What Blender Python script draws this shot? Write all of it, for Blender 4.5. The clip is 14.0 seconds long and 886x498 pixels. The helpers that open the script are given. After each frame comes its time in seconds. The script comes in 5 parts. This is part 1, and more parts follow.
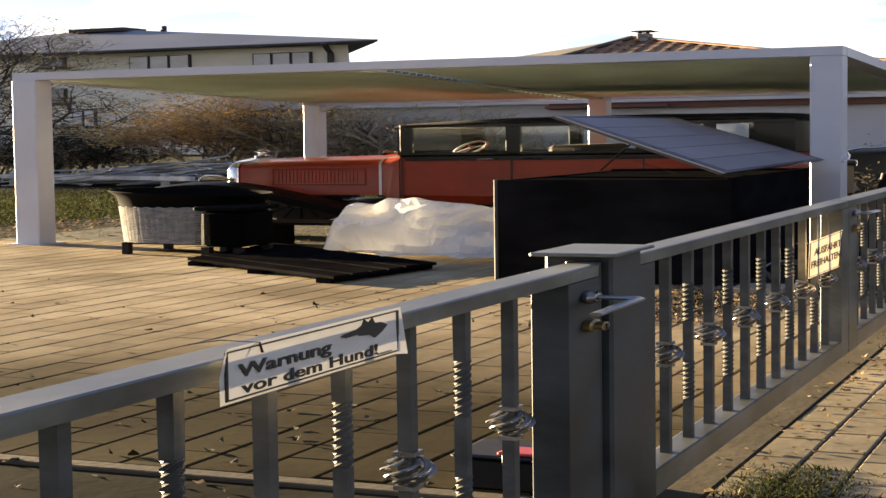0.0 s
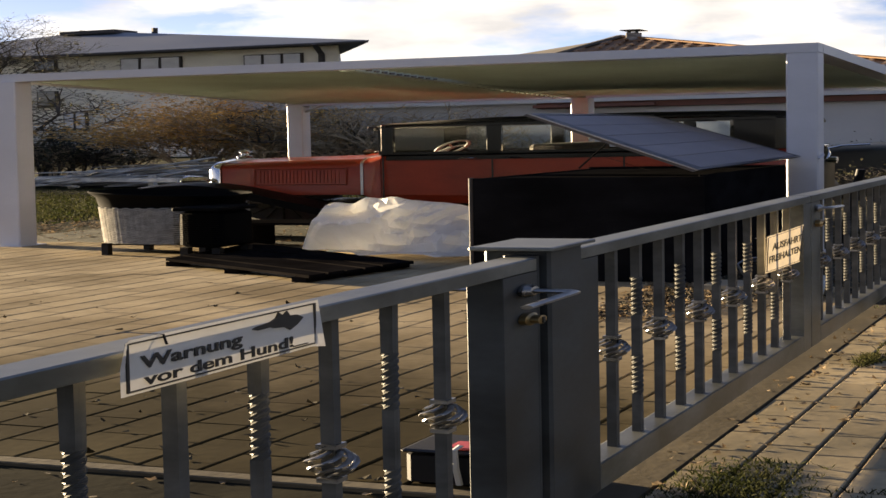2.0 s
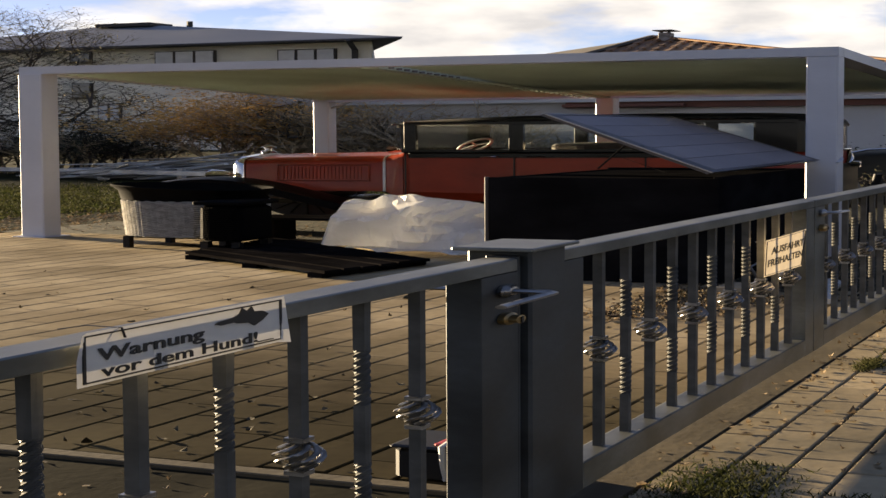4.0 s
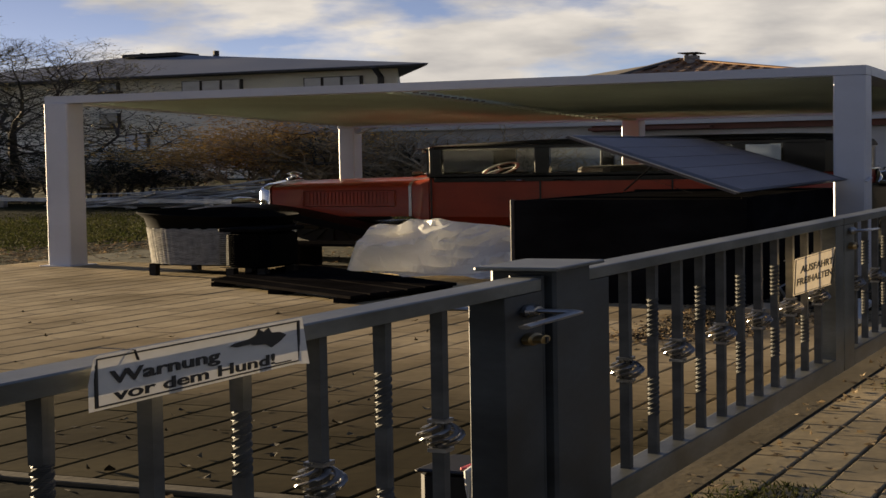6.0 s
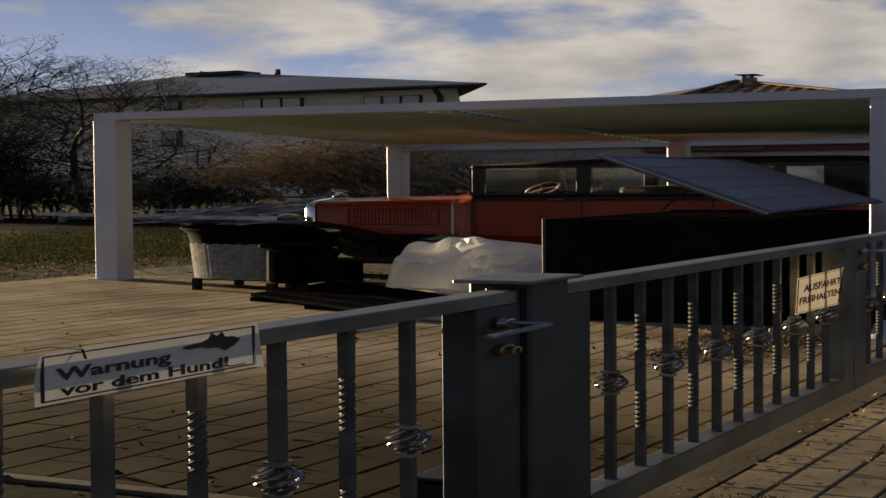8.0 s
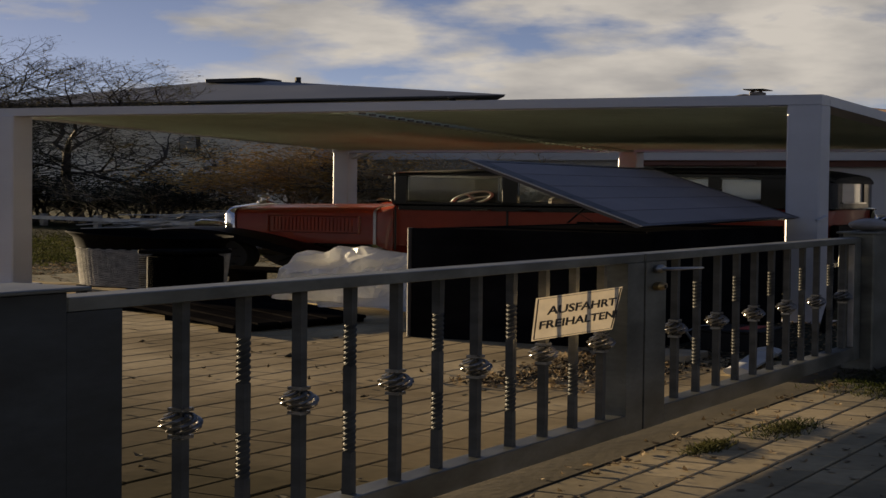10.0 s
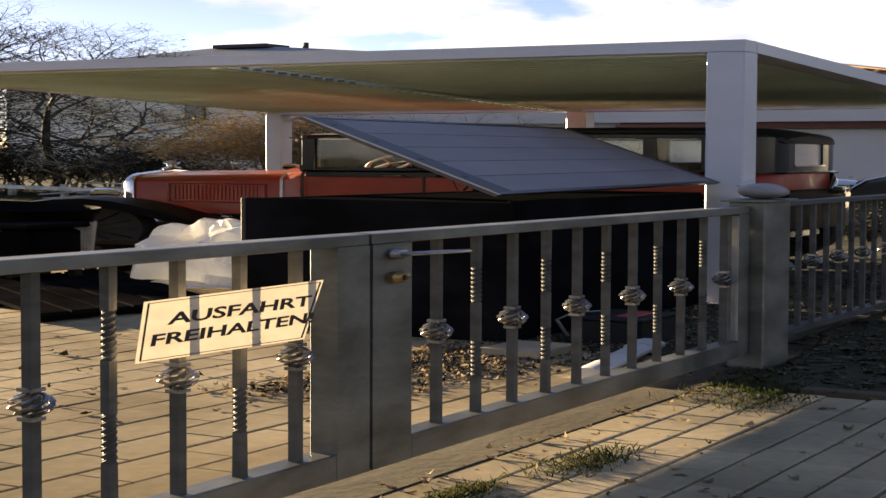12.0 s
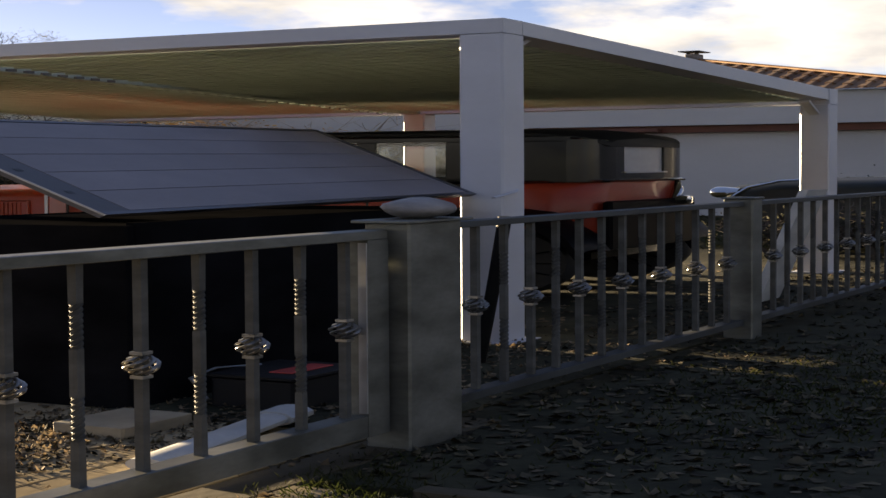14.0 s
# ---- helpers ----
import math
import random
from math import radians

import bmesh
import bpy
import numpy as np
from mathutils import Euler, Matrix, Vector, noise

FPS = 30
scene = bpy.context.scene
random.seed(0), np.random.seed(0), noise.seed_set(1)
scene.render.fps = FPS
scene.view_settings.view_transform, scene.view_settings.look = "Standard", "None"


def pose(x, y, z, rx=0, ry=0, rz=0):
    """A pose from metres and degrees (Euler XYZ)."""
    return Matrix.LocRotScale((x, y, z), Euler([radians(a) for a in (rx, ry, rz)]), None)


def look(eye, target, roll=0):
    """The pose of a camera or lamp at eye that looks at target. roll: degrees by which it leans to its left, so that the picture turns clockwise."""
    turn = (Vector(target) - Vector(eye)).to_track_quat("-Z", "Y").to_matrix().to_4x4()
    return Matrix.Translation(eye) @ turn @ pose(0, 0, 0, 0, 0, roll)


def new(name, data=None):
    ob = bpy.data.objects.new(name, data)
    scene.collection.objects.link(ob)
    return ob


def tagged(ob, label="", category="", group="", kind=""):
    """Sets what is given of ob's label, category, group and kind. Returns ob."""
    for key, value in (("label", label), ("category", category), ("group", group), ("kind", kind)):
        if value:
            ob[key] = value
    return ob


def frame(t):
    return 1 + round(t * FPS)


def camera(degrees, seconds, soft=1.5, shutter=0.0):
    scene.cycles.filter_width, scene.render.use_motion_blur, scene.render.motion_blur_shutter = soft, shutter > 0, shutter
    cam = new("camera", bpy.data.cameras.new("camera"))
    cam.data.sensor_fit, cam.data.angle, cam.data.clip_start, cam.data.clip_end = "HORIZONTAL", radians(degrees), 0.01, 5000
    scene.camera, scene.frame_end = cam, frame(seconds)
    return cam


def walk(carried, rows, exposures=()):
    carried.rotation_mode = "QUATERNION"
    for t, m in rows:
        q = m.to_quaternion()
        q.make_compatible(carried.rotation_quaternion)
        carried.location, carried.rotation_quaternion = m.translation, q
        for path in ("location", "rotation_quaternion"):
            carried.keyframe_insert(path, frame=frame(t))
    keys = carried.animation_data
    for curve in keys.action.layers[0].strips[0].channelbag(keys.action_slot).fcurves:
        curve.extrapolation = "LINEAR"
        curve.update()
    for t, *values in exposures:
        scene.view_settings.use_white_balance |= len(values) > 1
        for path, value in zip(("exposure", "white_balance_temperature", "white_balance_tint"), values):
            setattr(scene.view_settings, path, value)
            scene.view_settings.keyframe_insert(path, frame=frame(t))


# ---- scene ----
# ---------------------------------------------------------------- camera
cam = camera(30.32, 14.0)
PATH = [
    (0, (-9.991, -1.830, 1.517), (-6.333, -0.238, 1.235), -0.83),
    (0.5, (-9.989, -1.848, 1.522), (-6.327, -0.260, 1.259), -0.67),
    (1, (-10.016, -1.886, 1.520), (-6.347, -0.318, 1.241), -0.96),
    (1.5, (-10.088, -1.988, 1.533), (-6.425, -0.407, 1.247), -1.29),
    (2, (-9.935, -2.020, 1.495), (-6.271, -0.440, 1.214), -1.17),
    (4.5, (-9.944, -2.234, 1.508), (-6.321, -0.564, 1.221), -0.27),
    (5, (-9.929, -2.210, 1.498), (-6.316, -0.514, 1.239), -0.76),
    (5.5, (-9.914, -2.229, 1.497), (-6.295, -0.544, 1.246), -0.63),
    (6, (-9.859, -2.198, 1.481), (-6.252, -0.483, 1.258), -1.02),
    (6.5, (-9.880, -2.223, 1.473), (-6.245, -0.567, 1.263), -1.25),
    (7, (-9.903, -2.301, 1.473), (-6.277, -0.627, 1.257), -0.87),
    (7.5, (-9.884, -2.341, 1.469), (-6.261, -0.659, 1.260), -0.72),
    (8, (-9.906, -2.550, 1.464), (-6.363, -0.701, 1.291), -0.49),
    (8.2, (-9.772, -2.592, 1.433), (-6.164, -0.872, 1.276), -0.37),
    (10.3, (-7.575, -3.527, 1.391), (-4.111, -1.532, 1.257), 0.48),
    (10.5, (-7.366, -3.589, 1.395), (-3.942, -1.525, 1.264), 0.05),
    (11, (-6.764, -3.679, 1.414), (-3.380, -1.553, 1.250), 1.16),
    (11.5, (-5.976, -3.440, 1.379), (-2.578, -1.338, 1.193), 0.46),
    (12, (-5.107, -3.598, 1.370), (-1.638, -1.619, 1.145), 0.27),
    (12.5, (-4.225, -3.712, 1.375), (-0.697, -1.843, 1.141), 0.92),
    (13, (-3.339, -3.457, 1.370), (0.179, -1.565, 1.150), 0.01),
    (13.5, (-2.451, -3.852, 1.393), (1.004, -1.850, 1.159), 0.55),
    (14, (-1.586, -4.030, 1.353), (1.917, -2.109, 1.152), -0.38),
]
EXPOSURES = [
    (0.0, 2.64, 9000, 10),
    (0.5, 1.90, 8800, 10),
    (1.0, 1.97, 8800, 10),
    (1.5, 2.15, 8800, 10),
    (2.2, 2.05, 8700, 10),
    (5.0, 1.90, 8500, 10),
    (5.5, 1.88, 8500, 10),
    (6.0, 1.27, 8700, 10),
    (6.5, 1.17, 8700, 10),
    (7.5, 1.14, 8550, 10),
    (8.2, 0.81, 8750, 10),
    (10.5, 0.81, 8750, 10),
    (11.0, 0.86, 8750, 10),
    (11.5, 1.37, 8850, 10),
    (12.2, 2.50, 8850, 10),
    (12.6, 2.27, 8900, 10),
    (13.0, 2.18, 9050, 10),
    (13.5, 2.42, 9000, 10),
    (14.0, 2.02, 9100, 10),
]
walk(cam, [(t, look(eye, target, roll)) for t, eye, target, roll in PATH], EXPOSURES)

# Plan lengths are drawn wide: the place is stretched in plan, heights are true.
WIDE = 3.16

# ---------------------------------------------------------------- light
SUN_TO = Vector((0.27, 0.95, 0.088)).normalized()      # towards the sun
sun = new("sun", bpy.data.lights.new("sun", "SUN"))
sun.data.energy, sun.data.angle, sun.data.color = 6.0, radians(0.6), (1.0, 0.88, 0.70)
sun.matrix_world = look(SUN_TO * 60, (0, 0, 0))

world = bpy.data.worlds.new("sky")
scene.world = world
world.use_nodes = True
wn, wl = world.node_tree.nodes, world.node_tree.links
wn.clear()
w_out, w_bg = wn.new("ShaderNodeOutputWorld"), wn.new("ShaderNodeBackground")
w_co, w_map, w_norm = wn.new("ShaderNodeTexCoord"), wn.new("ShaderNodeMapping"), wn.new("ShaderNodeVectorMath")
w_sky, w_noise, w_fine = wn.new("ShaderNodeTexSky"), wn.new("ShaderNodeTexNoise"), wn.new("ShaderNodeTexNoise")
w_ramp, w_mix, w_map2 = wn.new("ShaderNodeValToRGB"), wn.new("ShaderNodeMix"), wn.new("ShaderNodeMapping")
w_shade, w_sramp = wn.new("ShaderNodeTexNoise"), wn.new("ShaderNodeValToRGB")
w_map.inputs["Scale"].default_value = (1, 1, 4.2)
w_norm.operation = "NORMALIZE"
w_sky.sky_type, w_sky.sun_disc = "NISHITA", False
w_sky.sun_elevation = math.asin(SUN_TO.z) + radians(8)
w_sky.sun_rotation = math.atan2(SUN_TO.x, SUN_TO.y)
w_sky.air_density, w_sky.dust_density, w_sky.ozone_density = 1.0, 0.4, 1.2
w_map2.inputs["Scale"].default_value = (1, 1, 4.0)
w_map2.inputs["Location"].default_value = (0.392, 0.01, 0.02)
w_noise.inputs["Scale"].default_value, w_noise.inputs["Detail"].default_value = 5.2, 9
w_noise.inputs["Roughness"].default_value = 0.52
w_shade.inputs["Scale"].default_value, w_shade.inputs["Detail"].default_value = 11.0, 6
w_ramp.color_ramp.elements[0].position, w_ramp.color_ramp.elements[1].position = 0.44, 0.53
w_sramp.color_ramp.elements[0].position, w_sramp.color_ramp.elements[1].position = 0.35, 0.62
w_sramp.color_ramp.elements[0].color, w_sramp.color_ramp.elements[1].color = (3.7, 4.05, 4.9, 1), (6.0, 6.35, 7.2, 1)
w_mix.data_type = "RGBA"
wl.new(w_co.outputs["Generated"], w_map.inputs["Vector"])
wl.new(w_map.outputs["Vector"], w_norm.inputs[0])
wl.new(w_norm.outputs[0], w_sky.inputs["Vector"])
wl.new(w_co.outputs["Generated"], w_map2.inputs["Vector"])
wl.new(w_map2.outputs["Vector"], w_noise.inputs["Vector"])
wl.new(w_map2.outputs["Vector"], w_shade.inputs["Vector"])
wl.new(w_noise.outputs["Fac"], w_ramp.inputs["Fac"])
wl.new(w_shade.outputs["Fac"], w_sramp.inputs["Fac"])
# clouds crowd towards the horizon and thin out overhead
w_sep, w_high, w_cover = wn.new("ShaderNodeSeparateXYZ"), wn.new("ShaderNodeMapRange"), wn.new("ShaderNodeMath")
w_high.inputs["From Min"].default_value, w_high.inputs["From Max"].default_value = 0.15, 0.27
w_high.inputs["To Min"].default_value, w_high.inputs["To Max"].default_value = 1.0, 0.0
w_cover.operation = "MULTIPLY"
wl.new(w_co.outputs["Generated"], w_sep.inputs[0])
wl.new(w_sep.outputs["Z"], w_high.inputs["Value"])
wl.new(w_ramp.outputs["Color"], w_cover.inputs[0])
wl.new(w_high.outputs["Result"], w_cover.inputs[1])
wl.new(w_cover.outputs[0], w_mix.inputs["Factor"])
w_tint = wn.new("ShaderNodeVectorMath")
w_tint.operation = "MULTIPLY"
w_tint.inputs[1].default_value = (0.97, 1.0, 1.38)
wl.new(w_sky.outputs["Color"], w_tint.inputs[0])
wl.new(w_tint.outputs[0], w_mix.inputs["A"])
wl.new(w_sramp.outputs["Color"], w_mix.inputs["B"])
wl.new(w_mix.outputs["Result"], w_bg.inputs["Color"])
w_bg.inputs["Strength"].default_value = 0.05
wl.new(w_bg.outputs[0], w_out.inputs[0])


# ---------------------------------------------------------------- materials
def mat(name, base, rough=0.6, metal=0.0, vary=0.25, scale=3.0, fine=40.0, bump=0.1, tint=None, by_object=0.0, by_island=0.0, coat=0.0, spec=0.5):
    """A surface with variation at two sizes and a fine relief; tint: a second colour that the larger stains take."""
    m = bpy.data.materials.new(name)
    m.use_nodes = True
    n, l = m.node_tree.nodes, m.node_tree.links
    b = n["Principled BSDF"]
    geo, mp = n.new("ShaderNodeNewGeometry"), n.new("ShaderNodeMapping")
    mp.inputs["Scale"].default_value = (1 / WIDE, 1 / WIDE, 1)
    l.new(geo.outputs["Position"], mp.inputs["Vector"])
    big, small = n.new("ShaderNodeTexNoise"), n.new("ShaderNodeTexNoise")
    big.inputs["Scale"].default_value, big.inputs["Detail"].default_value = scale, 6
    small.inputs["Scale"].default_value, small.inputs["Detail"].default_value = fine, 5
    for k in (big, small):
        l.new(mp.outputs["Vector"], k.inputs["Vector"])
    ramp = n.new("ShaderNodeValToRGB")
    ramp.color_ramp.elements[0].position, ramp.color_ramp.elements[1].position = 0.35, 0.68
    ramp.color_ramp.elements[0].color = (*(c * (1 - vary) for c in base), 1)
    ramp.color_ramp.elements[1].color = (*(tint or [min(1, c * (1 + vary)) for c in base]), 1)
    l.new(big.outputs["Fac"], ramp.inputs["Fac"])
    val = n.new("ShaderNodeMath")
    val.operation = "MULTIPLY_ADD"
    val.inputs[1].default_value, val.inputs[2].default_value = vary * 1.2, 1 - vary * 0.6
    l.new(small.outputs["Fac"], val.inputs[0])
    last = val.outputs[0]
    for amount, node, socket in ((by_object, "ShaderNodeObjectInfo", "Random"), (by_island, "ShaderNodeNewGeometry", "Random Per Island")):
        if amount:
            src, add, mul = n.new(node), n.new("ShaderNodeMath"), n.new("ShaderNodeMath")
            add.operation, mul.operation = "MULTIPLY_ADD", "MULTIPLY"
            add.inputs[1].default_value, add.inputs[2].default_value = amount * 2, 1 - amount
            l.new(src.outputs[socket], add.inputs[0])
            l.new(add.outputs[0], mul.inputs[0])
            l.new(last, mul.inputs[1])
            last = mul.outputs[0]
    hue = n.new("ShaderNodeHueSaturation")
    l.new(ramp.outputs["Color"], hue.inputs["Color"])
    l.new(last, hue.inputs["Value"])
    l.new(hue.outputs["Color"], b.inputs["Base Color"])
    rr = n.new("ShaderNodeMath")
    rr.operation, rr.use_clamp = "MULTIPLY_ADD", True
    rr.inputs[1].default_value, rr.inputs[2].default_value = 0.25, rough - 0.12
    l.new(big.outputs["Fac"], rr.inputs[0])
    l.new(rr.outputs[0], b.inputs["Roughness"])
    b.inputs["Metallic"].default_value = metal
    b.inputs["Specular IOR Level"].default_value = spec
    b.inputs["Coat Weight"].default_value = coat
    if bump:
        bp = n.new("ShaderNodeBump")
        bp.inputs["Strength"].default_value, bp.inputs["Distance"].default_value = bump, 0.01
        l.new(small.outputs["Fac"], bp.inputs["Height"])
        l.new(bp.outputs["Normal"], b.inputs["Normal"])
    return m


def let_through(m, share):
    """Lets part of the light behind a thin sheet shine through it."""
    n, l = m.node_tree.nodes, m.node_tree.links
    b, out = n["Principled BSDF"], n["Material Output"]
    mix, tr = n.new("ShaderNodeMixShader"), n.new("ShaderNodeBsdfTranslucent")
    l.new(b.inputs["Base Color"].links[0].from_socket, tr.inputs["Color"])
    mix.inputs[0].default_value = share
    l.new(b.outputs[0], mix.inputs[1])
    l.new(tr.outputs[0], mix.inputs[2])
    l.new(mix.outputs[0], out.inputs[0])


def darken_patch(m, centre, reach):
    """A darker patch with a ragged outline, spreading from a corner of the paving."""
    n, l = m.node_tree.nodes, m.node_tree.links
    b = n["Principled BSDF"]
    geo, mp, away = n.new("ShaderNodeNewGeometry"), n.new("ShaderNodeMapping"), n.new("ShaderNodeVectorMath")
    mp.inputs["Scale"].default_value = (1 / WIDE, 1 / WIDE, 1)
    away.operation = "DISTANCE"
    away.inputs[1].default_value = centre
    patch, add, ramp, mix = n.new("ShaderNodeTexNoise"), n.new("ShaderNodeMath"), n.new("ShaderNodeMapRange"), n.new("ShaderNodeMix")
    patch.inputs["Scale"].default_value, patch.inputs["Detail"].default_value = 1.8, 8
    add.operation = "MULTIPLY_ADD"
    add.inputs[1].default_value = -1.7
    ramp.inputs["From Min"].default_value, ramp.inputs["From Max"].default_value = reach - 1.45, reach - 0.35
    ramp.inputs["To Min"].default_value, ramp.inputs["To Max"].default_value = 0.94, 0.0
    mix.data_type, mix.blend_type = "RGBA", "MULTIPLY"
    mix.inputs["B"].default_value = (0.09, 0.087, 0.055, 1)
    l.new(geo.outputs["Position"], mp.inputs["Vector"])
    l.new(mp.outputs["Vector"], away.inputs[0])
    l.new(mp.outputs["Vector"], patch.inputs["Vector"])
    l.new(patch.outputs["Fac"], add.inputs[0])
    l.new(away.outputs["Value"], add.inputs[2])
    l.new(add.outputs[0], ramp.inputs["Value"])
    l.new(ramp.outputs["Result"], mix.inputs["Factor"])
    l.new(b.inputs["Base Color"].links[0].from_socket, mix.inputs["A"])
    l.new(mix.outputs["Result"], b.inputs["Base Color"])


def glass(name, colour=(0.85, 0.9, 0.9), rough=0.03):
    m = bpy.data.materials.new(name)
    m.use_nodes = True
    n, l = m.node_tree.nodes, m.node_tree.links
    n.clear()
    out, mix, tr, gl, fr = (n.new("ShaderNode" + k) for k in ("OutputMaterial", "MixShader", "BsdfTransparent", "BsdfGlossy", "Fresnel"))
    tr.inputs["Color"].default_value = (*colour, 1)
    gl.inputs["Roughness"].default_value = rough
    fr.inputs["IOR"].default_value = 1.5
    l.new(fr.outputs[0], mix.inputs[0])
    l.new(tr.outputs[0], mix.inputs[1])
    l.new(gl.outputs[0], mix.inputs[2])
    l.new(mix.outputs[0], out.inputs[0])
    return m


ZINC = mat("galvanised_steel", (0.130, 0.135, 0.118), 0.42, 0.5, 0.35, 7, 60, 0.06, tint=(0.19, 0.195, 0.176), spec=0.45)
# a darker copy of ZINC: shade on post, stiles and rails is in its colour
ZINC_SHADE = mat("shade_toned_galvanised_steel", (0.036, 0.043, 0.046), 0.5, 0.3, 0.45, 5, 45, 0.06)
IRON = mat("raw_steel_bar", (0.085, 0.085, 0.078), 0.62, 0.1, 0.3, 12, 80, 0.06, spec=0.25)
BRIGHT = mat("bright_forged_steel", (0.30, 0.29, 0.275), 0.30, 0.8, 0.3, 20, 90, 0.08)
BRASS = mat("tarnished_brass", (0.35, 0.24, 0.10), 0.35, 0.8, 0.25, 20, 80, 0.05)
ALU = mat("white_powder_coat", (0.58, 0.59, 0.63), 0.42, 0.0, 0.05, 2, 30, 0.02)
LOUVRE = mat("olive_grey_louvre_blade", (0.47, 0.56, 0.49), 0.7, 0.0, 0.12, 1.5, 20, 0.03)
SHOE = mat("dull_louvre_end_shoe", (0.16, 0.16, 0.14), 0.7, 0.0, 0.15, 3, 30, 0.03)
PAVER = mat("tan_concrete_paver", (0.385, 0.290, 0.170), 0.9, 0, 0.38, 2.0, 40, 0.16, tint=(0.485, 0.385, 0.245), by_object=0.14, spec=0.02)
PAVER_FAR = mat("tan_concrete_paver_far", (0.385, 0.290, 0.170), 0.9, 0, 0.38, 2.0, 40, 0.16, tint=(0.485, 0.385, 0.245), by_island=0.14, spec=0.02)
PAVER_APRON = mat("tan_concrete_paver_apron", (0.34, 0.288, 0.195), 0.9, 0, 0.38, 2.0, 40, 0.16, tint=(0.485, 0.385, 0.245), by_object=0.14, spec=0.02)
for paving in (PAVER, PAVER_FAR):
    darken_patch(paving, (-1.35, 0.95, 0), 1.45)
JOINT = mat("dark_joint_sand", (0.07, 0.058, 0.042), 0.95, 0, 0.4, 8, 60, 0.2, spec=0.1)
SOIL = mat("brown_soil_with_litter", (0.042, 0.042, 0.025), 0.95, 0, 0.5, 4, 45, 0.6, tint=(0.070, 0.066, 0.040), spec=0.1)
PATH_SOIL = mat("damp_black_soil", (0.020, 0.018, 0.011), 0.95, 0, 0.5, 4, 45, 0.2, tint=(0.036, 0.032, 0.020), spec=0.02)
DAMP = mat("damp_dark_leaves", (0.046, 0.040, 0.024), 0.85, 0, 0.4, 10, 50, 0.1, by_island=0.8, tint=(0.10, 0.080, 0.047), spec=0.15)
GRASS_GROUND = mat("winter_lawn", (0.022, 0.029, 0.011), 0.95, 0, 0.5, 0.9, 30, 0.12, tint=(0.042, 0.041, 0.019), spec=0.02)
GRASS = mat("grass_blades", (0.034, 0.047, 0.013), 0.85, 0, 0.3, 6, 30, 0, by_island=0.5, tint=(0.066, 0.064, 0.027), spec=0.05)
DRY = mat("dry_fallen_leaves", (0.17, 0.112, 0.060), 0.85, 0, 0.4, 10, 50, 0.1, by_island=0.6, tint=(0.32, 0.24, 0.15))
CONCRETE = mat("weathered_concrete", (0.10, 0.080, 0.052), 0.9, 0, 0.3, 3, 50, 0.25, spec=0.15)
ASPHALT = mat("worn_grey_asphalt", (0.058, 0.056, 0.054), 0.9, 0, 0.3, 2, 50, 0.4)
STONE = mat("grey_field_stone", (0.30, 0.28, 0.27), 0.85, 0, 0.35, 9, 60, 0.4)
RED = mat("red_car_paint", (0.30, 0.034, 0.014), 0.36, 0, 0.22, 3, 60, 0.01, coat=0.15, spec=0.3)
BLACK_PAINT = mat("black_car_paint", (0.003, 0.003, 0.004), 0.14, 0, 0.2, 4, 60, 0.006, spec=0.3)
GUARD_BLACK = mat("dull_black_mudguard_paint", (0.004, 0.004, 0.005), 0.42, 0, 0.2, 4, 60, 0.01, spec=0.03)
DULL_GREEN = mat("faded_dark_green_paint", (0.022, 0.026, 0.021), 0.5, 0, 0.3, 4, 60, 0.01, spec=0.25)
ROOF_CLOTH = mat("black_roof_cloth", (0.007, 0.007, 0.007), 0.7, 0, 0.3, 10, 90, 0.1)
CHROME = mat("chrome", (0.72, 0.72, 0.72), 0.12, 1.0, 0.05, 10, 60, 0)
RUBBER = mat("black_rubber", (0.016, 0.016, 0.016), 0.85, 0, 0.25, 10, 60, 0.2)
BLACK_BOARD = mat("black_coated_board", (0.009, 0.009, 0.010), 0.98, 0, 0.35, 4, 50, 0.0, spec=0.0)
PANEL_CELL = mat("solar_cell", (0.275, 0.245, 0.25), 0.6, 0.0, 0.10, 5, 60, 0.01, by_object=0.05, spec=0.3)
PANEL_EDGE = mat("dark_panel_edge", (0.085, 0.078, 0.080), 0.5, 0.2, 0.2, 6, 60, 0.02)
PANEL_FRAME = mat("anodised_frame", (0.10, 0.10, 0.115), 0.4, 0.7, 0.15, 10, 60, 0.02)
SILVER = mat("silver_edge", (0.42, 0.42, 0.43), 0.4, 0.8, 0.1, 10, 60, 0.02)
WICKER = mat("black_plastic_wicker", (0.003, 0.003, 0.003), 0.8, 0, 0.3, 20, 80, 0.1, spec=0.05)
WICKER_SUNLIT = mat("sunlit_grey_wicker", (0.66, 0.63, 0.57), 0.6, 0, 0.25, 20, 80, 0.1)
SHEET = mat("white_plastic_sheet", (0.94, 0.94, 0.92), 0.25, 0, 0.06, 5, 60, 0.02)
OLD_WOOD = mat("grey_weathered_wood", (0.42, 0.40, 0.36), 0.85, 0, 0.35, 4, 60, 0.3, by_object=0.45)
DARK_WOOD = mat("dark_stained_wood", (0.010, 0.009, 0.009), 0.95, 0, 0.35, 6, 60, 0.05, spec=0.0)
RAIL_WOOD = mat("sun_bleached_board", (0.62, 0.59, 0.53), 0.85, 0, 0.25, 4, 60, 0.2)
PALE_WOOD = mat("pale_yellow_board", (0.33, 0.27, 0.18), 0.75, 0, 0.2, 8, 60, 0.15)
BARK = mat("dark_bark", (0.055, 0.045, 0.036), 0.95, 0, 0.4, 10, 60, 0.4)
TWIG = mat("thin_brown_twigs", (0.42, 0.335, 0.225), 0.95, 0, 0.3, 10, 60, 0, by_island=0.4, spec=0.1)
